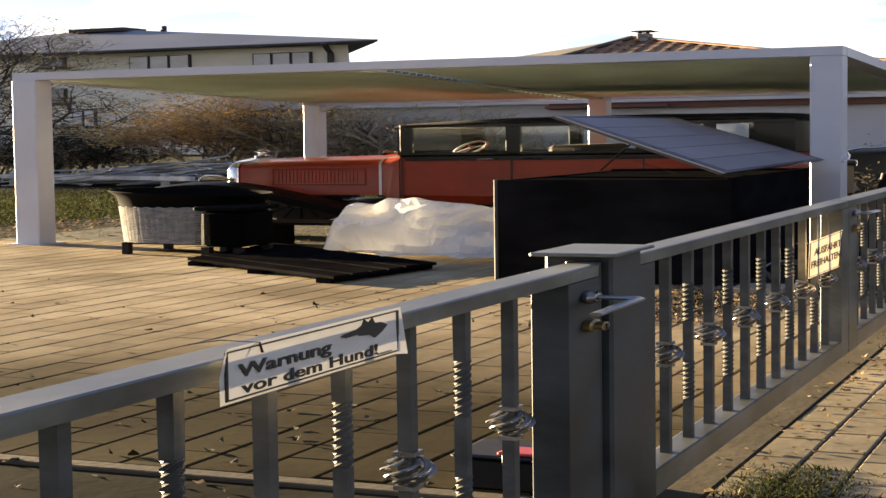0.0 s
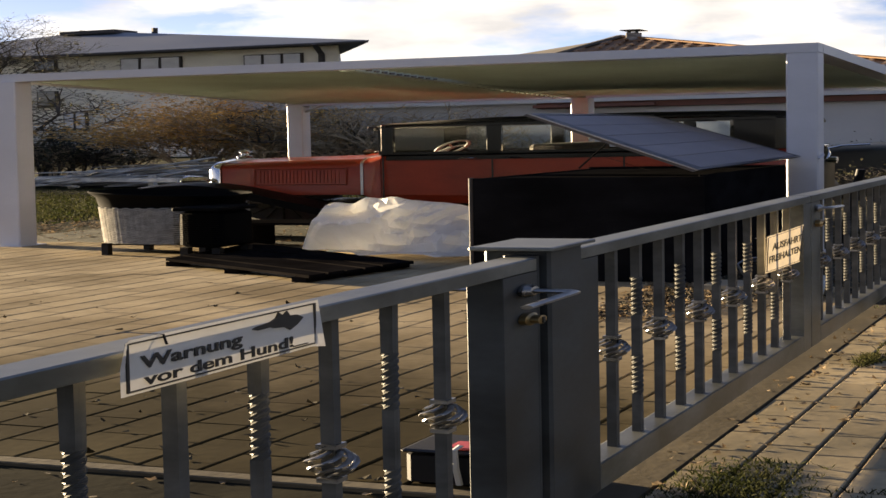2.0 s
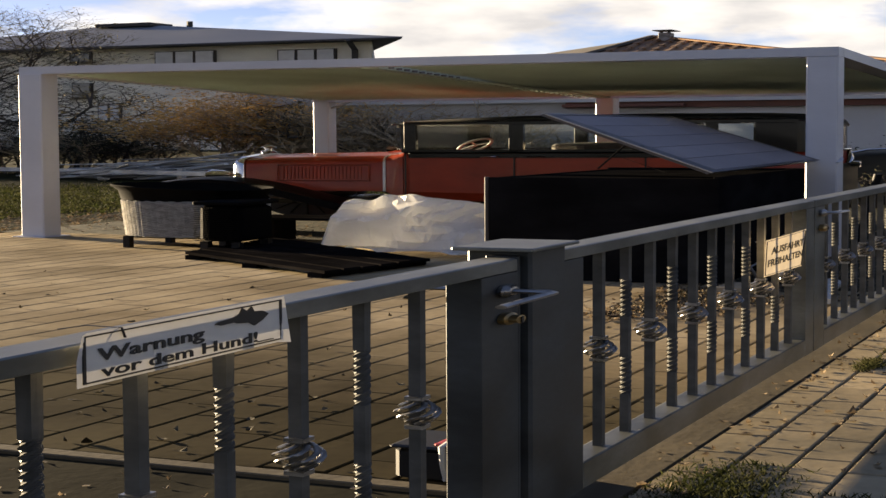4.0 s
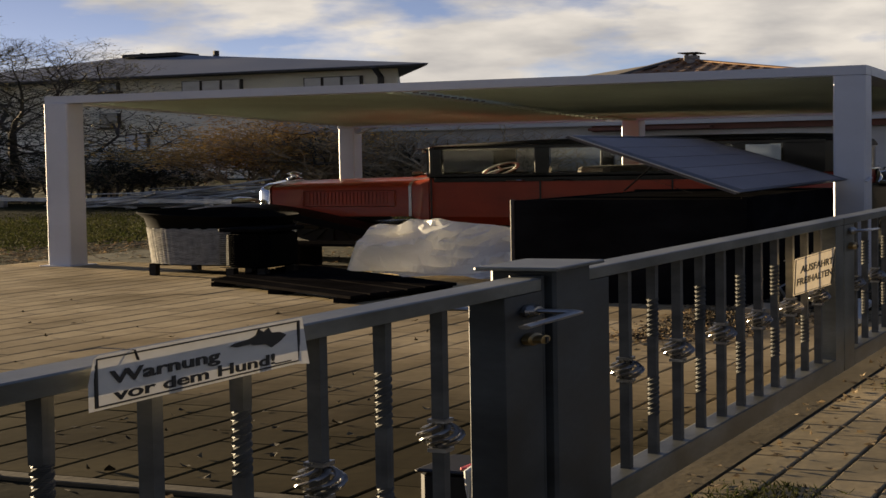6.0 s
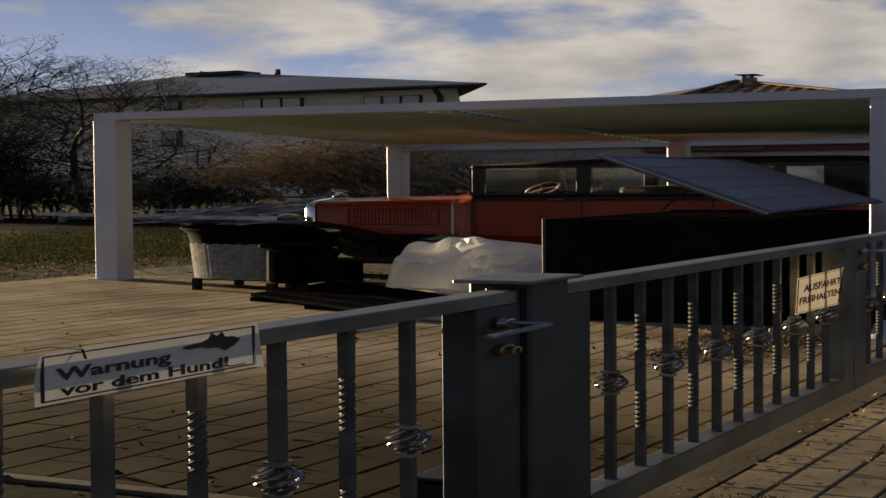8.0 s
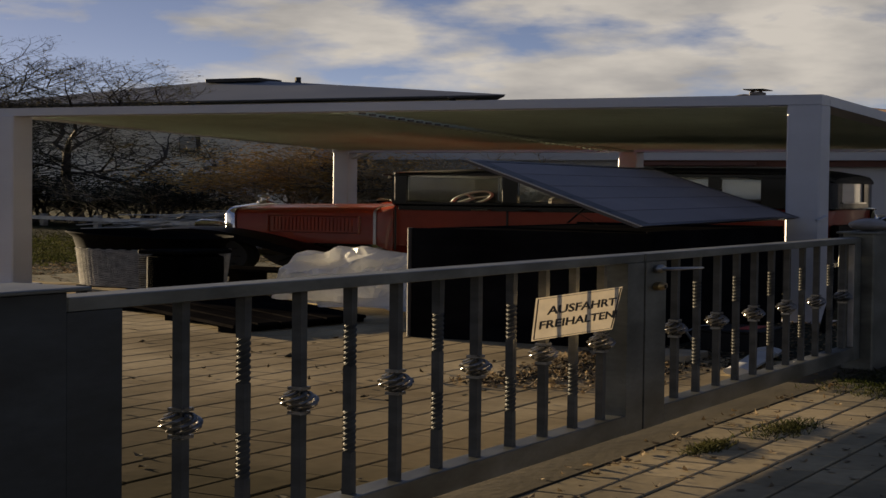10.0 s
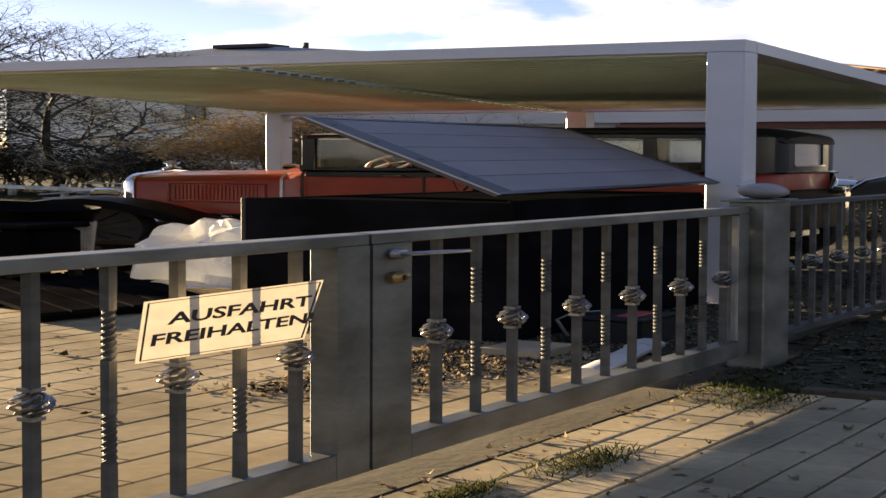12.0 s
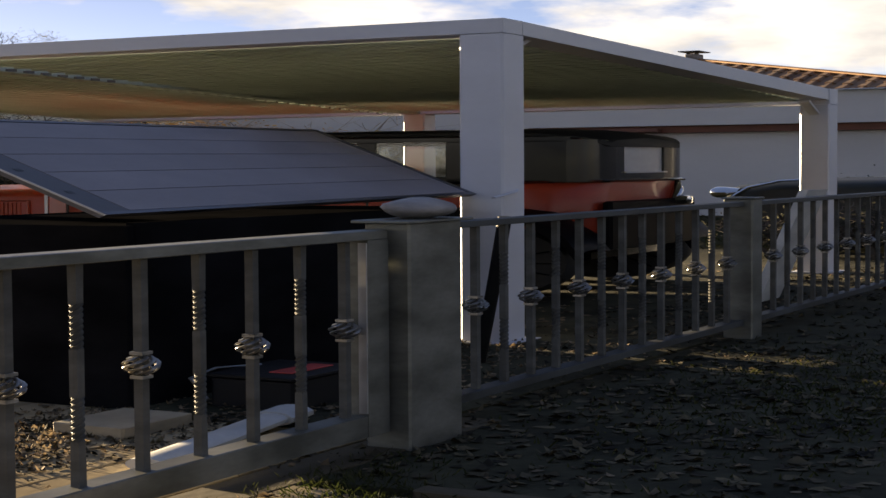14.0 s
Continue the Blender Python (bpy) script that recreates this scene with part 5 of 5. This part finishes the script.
# leaning board and odds and ends behind the right-hand fence
lean = thing("leaning_board", 4.5, 0.3, 0, "pale board leaning against the back of the fence", "board")
bm = bmesh.new()
loft(bm, [[(4.40, 0.30, 0.0), (4.62, 0.30, 0.0), (4.62, 0.33, 0.0), (4.40, 0.33, 0.0)], [(4.46, 0.16, 1.10), (4.68, 0.16, 1.10), (4.68, 0.19, 1.10), (4.46, 0.19, 1.10)]])
part("board", bm, GREY_PLASTIC, lean)


# ---------------------------------------------------------------- wood pile and rail at the garden's end
def wood_pile():
    w = thing("wood_pile", 10.9, 9.2, 0, "heap of grey poles, planks and branches on the lawn", "wood pile")
    for i in range(64):
        y, x = rnd.uniform(8.2, 10.0), rnd.uniform(10.6, 11.7)
        a, ln = rnd.gauss(1.57, 0.30), rnd.uniform(0.35, 0.95)
        z = 0.05 + 0.68 * rnd.random() ** 1.2 * max(0.12, 1 - abs(y - 8.9) / 1.3)
        d = Vector((math.cos(a), math.sin(a), rnd.gauss(-0.13, 0.11))) * ln
        p = Vector((x, y, z))
        p.z += max(0, 0.04 - min(p.z - d.z, p.z + d.z))
        part("pole", tube(bmesh.new(), [p - d, p + d * 0.1, p + d], [0.030, 0.026, 0.016], 6), OLD_WOOD, w)
    part("heap_core", stone(bmesh.new(), 11.6, 9.2, 0.04, 0.45, 0.85, 0.42, 11, 22, 0.5), BARK, w, "dark brushwood core")


wood_pile()
rail = thing("garden_rail", 10.8, 9.9, 0, "long pale board rail on low stakes along the lawn", "rail")
part("board", beam_between(bmesh.new(), (11.80, 12.4), (10.15, 7.80), 0.03, 0.205, 0.325), RAIL_WOOD, rail)
for s in (0.1, 0.35, 0.62, 0.9):
    x, y = 11.80 + (10.15 - 11.80) * s, 12.4 + (7.80 - 12.4) * s
    part("stake", boxes((x + 0.035, x + 0.105, y - 0.03, y + 0.03, -0.03, 0.40)), OLD_WOOD, rail)


# ---------------------------------------------------------------- trees and brush
def twigs(base, h, spread, levels, count, rng, r0):
    """A branching skeleton: (start, end, r start, r end) in metres before WIDE."""
    out, tips = [], []

    def grow(p, d, ln, r, level):
        q = p
        steps = 3 if level < 2 else 2
        for s in range(steps):
            d = (d + Vector((rng.gauss(0, 0.16), rng.gauss(0, 0.16), rng.gauss(0.02, 0.10)))).normalized()
            n = q + d * (ln / steps)
            out.append((q, n, r * (1 - 0.3 * s / steps), r * (1 - 0.3 * (s + 1) / steps)))
            q = n
            if level < levels and s >= (0 if level else 1):
                for _ in range(count if s == steps - 1 else max(1, count - 2)):
                    side = Vector((rng.gauss(0, 1), rng.gauss(0, 1), rng.gauss(0.25, 0.5))).normalized()
                    grow(q, (d * (1 - spread) + side * spread).normalized(), ln * rng.uniform(0.5, 0.72), r * 0.55, level + 1)
        tips.append((q, d, level))
    grow(Vector(base), Vector((0, 0, 1)), h, r0, 0)
    return out, tips


def twig_mesh(name, segs, material, parent, sides=3):
    verts, faces = [], []
    base = root(parent).location
    for a, b, ra, rb in segs:
        d = (b - a).normalized()
        u = d.orthogonal().normalized()
        w = d.cross(u)
        k = len(verts)
        for p, r in ((a, ra), (b, rb)):
            for i in range(sides):
                t = 2 * math.pi * i / sides
                q = p + (u * math.cos(t) + w * math.sin(t)) * r
                verts.append((q.x * WIDE - base.x, q.y * WIDE - base.y, q.z - base.z))
        for i in range(sides):
            j = (i + 1) % sides
            faces.append((k + i, k + j, k + sides + j, k + sides + i))
    me = bpy.data.meshes.new(name)
    me.from_pydata(verts, [], faces)
    me.materials.append(material)
    ob = new(name, me)
    ob.parent = parent
    return ob


def leaf_mesh(name, spots, size, material, parent, rng):
    verts, faces = [], []
    base = root(parent).location
    for p in spots:
        a = Vector((rng.gauss(0, 1), rng.gauss(0, 1), rng.gauss(0, 1))).normalized()
        b = a.orthogonal().normalized()
        s = size * rng.uniform(0.6, 1.4)
        k = len(verts)
        for q in (p - a * s, p + b * s * 0.5 + Vector((0, 0, s * 0.15)), p + a * s, p - b * s * 0.5):
            verts.append((q.x * WIDE - base.x, q.y * WIDE - base.y, q.z - base.z))
        faces.append((k, k + 1, k + 2, k + 3))
    me = bpy.data.meshes.new(name)
    me.from_pydata(verts, [], faces)
    me.materials.append(material)
    ob = new(name, me)
    ob.parent = parent
    return ob


def bare_tree(x, y, h, label, seed, levels=4, count=3, r0=0.12, spread=0.55, leaves=0.35, size=0.07, leaf=None):
    rng = random.Random(seed)
    t = thing("tree", x, y, -0.03, label, "tree")
    segs, tips = twigs((x, y, -0.03), h, spread, levels, count, rng, r0)
    big = r0 * 0.5
    twig_mesh("trunk", [s for s in segs if s[2] >= big], BARK, t, 8)
    twig_mesh("crown", [s for s in segs if s[2] < big], BARK, t, 3)
    spots = [p + Vector((rng.gauss(0, 0.07), rng.gauss(0, 0.07), rng.gauss(0, 0.06))) for p, d, l in tips if l >= levels - 1 and rng.random() < leaves]
    if spots:
        leaf_mesh("foliage", spots, size, leaf or LEAF_OLIVE, t, rng)
    return t


def brush(x, y, w, h, label, seed, stems=14, leaf=None, leaves=1200, size=0.06, low=0.0, stem=None):
    """A thicket of many thin stems with sparse leaves, uneven on top."""
    rng = random.Random(seed)
    t = thing("shrub", x, y, -0.03, label, "shrub", "garden shrubs")
    segs, spots = [], []
    for _ in range(stems):
        p = Vector((x + rng.gauss(0, w * 0.35), y + rng.uniform(-w, w), -0.03))
        s, tips = twigs(p, h * rng.uniform(0.22, 0.5), 0.5, 3, 3, rng, 0.022)
        segs += s
        spots += [q for q, d, l in tips if q.z > low + rng.gauss(0, 0.12)]
    twig_mesh("thicket", segs, stem or TWIG, t, 3)
    if leaf and spots:
        pick = [rng.choice(spots) + Vector((rng.gauss(0, 0.12), rng.gauss(0, 0.12), rng.gauss(0, 0.10))) for _ in range(leaves)]
        leaf_mesh("foliage", pick, size, leaf, t, rng)
    return t


bare_tree(16.0, 17.9, 3.75, "tall bare tree with thin upright branches", 5, 6, 3, 0.085, 0.45, 0.25, 0.035)
bare_tree(15.0, 14.3, 3.0, "spreading tree still holding a few dark leaves", 9, 6, 3, 0.085, 0.55, 0.5, 0.04)
bare_tree(13.6, 11.9, 1.7, "small bare fruit tree with crooked limbs", 14, 4, 3, 0.07, 0.6, 0.1)
bare_tree(12.4, 7.3, 1.4, "small bare tree leaning over the brush", 21, 4, 3, 0.06, 0.6, 0.1)
bare_tree(13.2, 16.8, 1.9, "small bare tree beside the hedge", 33, 4, 3, 0.08, 0.6, 0.2)
brush(12.4, 8.95, 0.20, 3.2, "large shrub with rust-coloured autumn leaves", 3, 18, LEAF_RUST, 12000, 0.036, 1.4)
brush(12.5, 8.0, 0.30, 2.8, "shrub with thin rusty autumn leaves", 4, 18, LEAF_RUST, 3600, 0.030, 1.2)
for i, (x, y, w, h, m) in enumerate(((12.5, 7.5, 0.7, 2.8, None), (12.4, 6.5, 0.6, 2.6, None), (12.2, 5.7, 0.5, 2.2, None), (13.0, 11.2, 0.9, 1.7, LEAF_OLIVE), (13.2, 12.6, 1.0, 1.7, LEAF_OLIVE), (12.9, 14.2, 0.8, 2.4, LEAF_OLIVE), (12.8, 14.75, 0.40, 6.4, LEAF_DARK), (12.4, 13.8, 0.35, 5.2, LEAF_DARK), (13.6, 17.6, 1.0, 4.6, LEAF_OLIVE), (14.0, 19.6, 1.0, 5.0, LEAF_OLIVE))):
    brush(x, y, w, h, "tangle of bare brown brush stems" if m is None else "dense brush with dark olive leaves", 40 + i, 15 if m else 24, m, (12000 if h > 6 else 8500 if h > 4 else 1700) if m else 0, 0.036, stem=BARK if m is LEAF_DARK else None)
for i, (x, y, h) in enumerate(((12.9, 12.2, 2.1), (12.9, 13.6, 2.6), (12.9, 15.2, 1.8), (12.9, 17.0, 1.5), (12.8, 10.9, 2.3))):
    brush(x, y, 0.8, h, "low dark undergrowth of leaves and stems", 70 + i, 10, LEAF_DARK, 2600, 0.036, stem=BARK)

for i, (x, y, w, h) in enumerate(((7.0, 0.95, 0.25, 0.9), (6.95, 0.45, 0.3, 0.9), (11.8, 1.6, 1.2, 1.3))):
    brush(x, y, w, h, "low dark weeds growing in the leaf litter", 90 + i, 7, LEAF_DARK, 450, 0.022, stem=BARK)


# ---------------------------------------------------------------- leaves, grass and litter
def scatter_leaves(name, patches, count, size, material, label, seed):
    rng = random.Random(seed)
    verts, faces = [], []
    for _ in range(count):
        x0, x1, y0, y1, z = rng.choice(patches)
        x, y = rng.uniform(x0, x1) + rng.gauss(0, 0.02), rng.uniform(y0, y1) + rng.gauss(0, 0.02)
        a, s = rng.uniform(0, 6.28), size * rng.uniform(0.5, 1.5)
        c, d = math.cos(a) * s, math.sin(a) * s
        k = len(verts)
        t = rng.uniform(0.008, 0.075)
        # a lobed blade, curled up along its edge
        n = 7
        for q in range(n):
            f = 2 * math.pi * q / n
            r = rng.uniform(0.55, 1.1) * (1.0 if q % 2 else 0.7)
            lx, ly = math.cos(f) * r, math.sin(f) * r * 0.7
            verts.append(((x + lx * c - ly * d) * WIDE, (y + lx * d + ly * c) * WIDE, z + 0.002 + t * (ly * ly + 0.3 * lx * lx) * rng.uniform(0.3, 1.2)))
        verts.append((x * WIDE, y * WIDE, z + 0.003))
        faces += [(k + q, k + (q + 1) % n, k + n) for q in range(n)]
    return soup(name, verts, faces, material, label, "leaves")


def scatter_grass(name, patches, count, h, label, seed, width=0.006):
    rng = random.Random(seed)
    verts, faces = [], []
    for _ in range(count):
        x0, x1, y0, y1, z = rng.choice(patches)
        x = (x0 + x1) / 2 + (x1 - x0) / 2 * max(-1, min(1, rng.gauss(0, 0.45)))
        y = (y0 + y1) / 2 + (y1 - y0) / 2 * max(-1, min(1, rng.gauss(0, 0.45)))
        a, hh = rng.uniform(0, 6.28), h * rng.uniform(0.4, 1.3)
        lx, ly = rng.gauss(0, 0.5) * hh * 0.5, rng.gauss(0, 0.5) * hh * 0.5
        c, d = math.cos(a) * width, math.sin(a) * width
        k = len(verts)
        for px, py, pz in ((-c, -d, 0), (c, d, 0), (lx * 0.5 + c * 0.7, ly * 0.5 + d * 0.7, hh * 0.6), (lx, ly, hh * 0.9)):
            verts.append(((x + px) * WIDE, (y + py) * WIDE, z + pz))
        faces += [(k, k + 1, k + 2), (k, k + 2, k + 3)]
    return soup(name, verts, faces, GRASS, label, "grass")


scatter_leaves("leaf_litter", [(1.0, 3.1, 0.30, 0.64, 0.007), (0.80, 1.75, 0.36, 0.66, 0.003), (0.75, 1.75, 0.46, 0.74, 0.003), (1.72, 3.1, 0.10, 0.6, 0.007)], 2600, 0.0105, DRY, "dry brown leaves blown against the black bin", 1)
scatter_leaves("leaf_litter", [(1.4, 3.4, -1.3, 0.5, -0.006), (1.4, 3.4, -0.7, 0.3, -0.006), (3.4, 6.4, -0.9, 0.6, -0.006), (1.9, 6.0, 0.05, 0.5, -0.006)], 4200, 0.019, DAMP, "dry leaves covering the earth bed", 2)
scatter_leaves("leaf_litter", [(1.4, 3.2, -0.9, 0.4, -0.004), (1.9, 6.0, 0.08, 0.5, -0.004)], 420, 0.014, DRY, "scattered paler leaves on the earth bed", 8)
scatter_leaves("leaf_litter", [(3.3, 6.3, 0.6, 4.6, -0.010), (3.0, 6.5, 4.5, 5.6, -0.03), (2.6, 5.0, 4.6, 6.2, -0.03)], 4200, 0.022, DRY, "dry leaves under and beside the carport", 3)
scatter_leaves("leaf_litter", [(0.95, 1.75, 0.40, 0.70, 0.002), (1.2, 1.75, 0.30, 0.62, 0.002), (0.8, 1.6, 0.56, 0.66, 0.002)], 1700, 0.0085, DAMP, "dark crumbled leaves and dirt along the bin", 9)
scatter_leaves("leaf_litter", [(-3.0, -1.4, 0.1, 0.9, -0.012), (-1.3, 1.3, -0.10, -0.03, 0.002), (-1.0, 1.3, -0.5, -0.1, 0.0), (-2.1, -1.22, 0.1, 1.0, -0.012)], 460, 0.010, DRY, "few small leaves in the paving joints by the gate", 4)
scatter_leaves("leaf_litter", [(-1.1, 1.6, 0.6, 3.2, 0.001), (0.4, 1.3, 0.3, 1.6, 0.001), (-1.2, -0.2, 0.1, 1.2, 0.001)], 170, 0.012, DAMP, "small dark leaves and crumbs of dirt on the yard paving", 18)
scatter_grass("grass_tufts", [(1.10, 1.60, -0.20, 0.0, -0.004), (1.02, 1.42, -0.28, -0.10, -0.002), (0.34, 0.64, -0.23, -0.12, -0.002), (0.10, 0.30, -0.16, -0.10, -0.002)], 2200, 0.034, "grass tufts growing in the paving joints", 5, 0.0014)
scatter_grass("grass_tufts", [(-1.30, -0.86, -0.24, -0.05, -0.004), (-1.7, -1.02, -0.45, -0.12, -0.004)], 6500, 0.026, "green grass tuft in front of the gate post", 6, 0.0014)
scatter_grass("grass_tufts", [(2.2, 4.2, -1.8, -0.5, -0.006), (1.5, 3.6, -0.9, -0.02, -0.006), (3.2, 6.5, -1.6, -0.05, -0.006)], 9000, 0.03, "short dark grass creeping over the earth bed", 16, 0.0022)
scatter_grass("lawn_grass", [(3.6, 6.8, 5.3, 7.2, -0.03), (4.5, 10.5, 5.2, 10.5, -0.03), (6.6, 11.0, 1.0, 7.0, -0.03), (3.4, 9.0, 5.5, 9.5, -0.03)], 36000, 0.045, "tufted winter lawn behind the carport", 7, 0.008)


# ---------------------------------------------------------------- last small things
pole = thing("white_pole", 3.15, 0.46, 1.1, "thin white crank rod with black grip on the carport post", "crank")
part("rod", tube(bmesh.new(), [(3.142, 0.530, 2.05), (3.145, 0.525, 1.64), (3.145, 0.520, 1.37), (3.140, 0.506, 1.19), (3.05, 0.474, 1.155), (2.93, 0.470, 1.12)], 0.007, 8), ALU, pole, smooth=60)
part("clip", boxes((3.133, 3.160, 0.505, 0.540, 1.30, 1.40), bevel=0.006), BLACK_PLASTIC, pole)
part("eye", boxes((3.1315, 3.152, 0.520, 0.545, 2.03, 2.06), bevel=0.003), ALU, pole)
broom = thing("black_tube", 2.60, 0.30, 0, "thin black plastic tube leaning behind the fence", "tube")
part("rod", tube(bmesh.new(), [(2.64, 0.36, 0.007), (2.60, 0.30, 0.6), (2.57, 0.26, 1.02)], 0.016, 8), BLACK_PLASTIC, broom, smooth=60)

picket = thing("picket_fence", 15.0, 16.6, 0, "weathered grey picket fence behind the brush", "fence")
for z in (1.55, 2.25):
    part("rail", beam_between(bmesh.new(), (14.95, 15.3), (14.95, 18.4), 0.02, z, z + 0.08), OLD_WOOD, picket)
slat = part("picket", boxes((14.90, 14.925, 15.33, 15.40, -0.03, 2.55), bevel=0.008), OLD_WOOD, picket)
for i in range(1, 22):
    again(slat, 0, 0.14 * i, 0.03 * math.sin(i * 2.3))


# ---------------------------------------------------------------- paving stones
def paver_mesh(ln, wd, material):
    """One stone with worn upper edges, its top at z = 0."""
    bm = bmesh.new()
    c = 0.0022
    lower = [(-ln / 2, -wd / 2, -0.03), (ln / 2, -wd / 2, -0.03), (ln / 2, wd / 2, -0.03), (-ln / 2, wd / 2, -0.03)]
    mid = [(x, y, -0.005) for x, y, _ in lower]
    top = [(x - 0.0014 * (1 if x > 0 else -1), y - c * (1 if y > 0 else -1), 0) for x, y, _ in lower]
    loft(bm, [lower, mid, top])
    return to_mesh("paving_stone", bm, material, Vector((0, 0, 0)))


def lay(parent, x0, x1, y0, y1, ln, wd, gap, cross, near, seed, material, rest):
    """Running bond in courses along x: the stones near the gate are parts, the rest one joined mesh."""
    rng = random.Random(seed)
    me = paver_mesh(ln - cross, wd - gap, material)
    verts, faces = [], []
    rows = int((y1 - y0) / wd)
    for r in range(rows):
        y = y0 + wd * (r + 0.5)
        x = x0 + (0 if r % 2 else -ln / 2) + rng.uniform(-0.02, 0.02)
        while x < x1:
            a, b = max(x, x0), min(x + ln, x1)
            cx, z = (a + b) / 2, rng.gauss(0, 0.0010)
            if b - a > ln * 0.3:
                tilt = (rng.gauss(0, 0.002), rng.gauss(0, 0.0012), rng.gauss(0, 0.006))
                if near(cx, y) and b - a > ln * 0.99:
                    ob = new("paving_stone", me)
                    ob.parent = parent
                    ob.location = Vector((cx * WIDE, y * WIDE, z)) - parent.location
                    ob.rotation_euler = (tilt[0], tilt[1] * 0.4, tilt[2] * 0.3)
                else:
                    k = len(verts)
                    hx, hy = (b - a - cross) / 2, (wd - gap) / 2
                    for zz, s in ((-0.03, 0), (-0.005, 0), (0, 0.0022)):
                        for sx, sy in ((-1, -1), (1, -1), (1, 1), (-1, 1)):
                            verts.append(((cx + sx * (hx - s * 0.6)) * WIDE, (y + sy * (hy - s)) * WIDE, z + zz + sx * tilt[1] * hx))
                    for l in (0, 4):
                        for i in range(4):
                            j = (i + 1) % 4
                            faces.append((k + l + i, k + l + j, k + l + 4 + j, k + l + 4 + i))
                    faces.append((k + 8, k + 9, k + 10, k + 11))
            x += ln
    if verts:
        base = parent.location
        fm = bpy.data.meshes.new("paving_stones")
        fm.from_pydata([(a - base.x, b - base.y, c - base.z) for a, b, c in verts], [], faces)
        fm.materials.append(rest)
        ob = new("paving_stones", fm)
        ob.parent = parent
        ob["kind"] = "stuff"


lay(yard_paving, -1.16, 3.24, 0.065, 4.54, 0.22, 0.108, 0.0062, 0.0027, lambda x, y: y < 1.75 and x < 1.75, 31, PAVER, PAVER_FAR)
lay(apron_paving, -1.74, 1.32, -1.141, -0.040, 0.155, 0.0785, 0.0056, 0.0048, lambda x, y: True, 32, PAVER_APRON, PAVER_APRON)
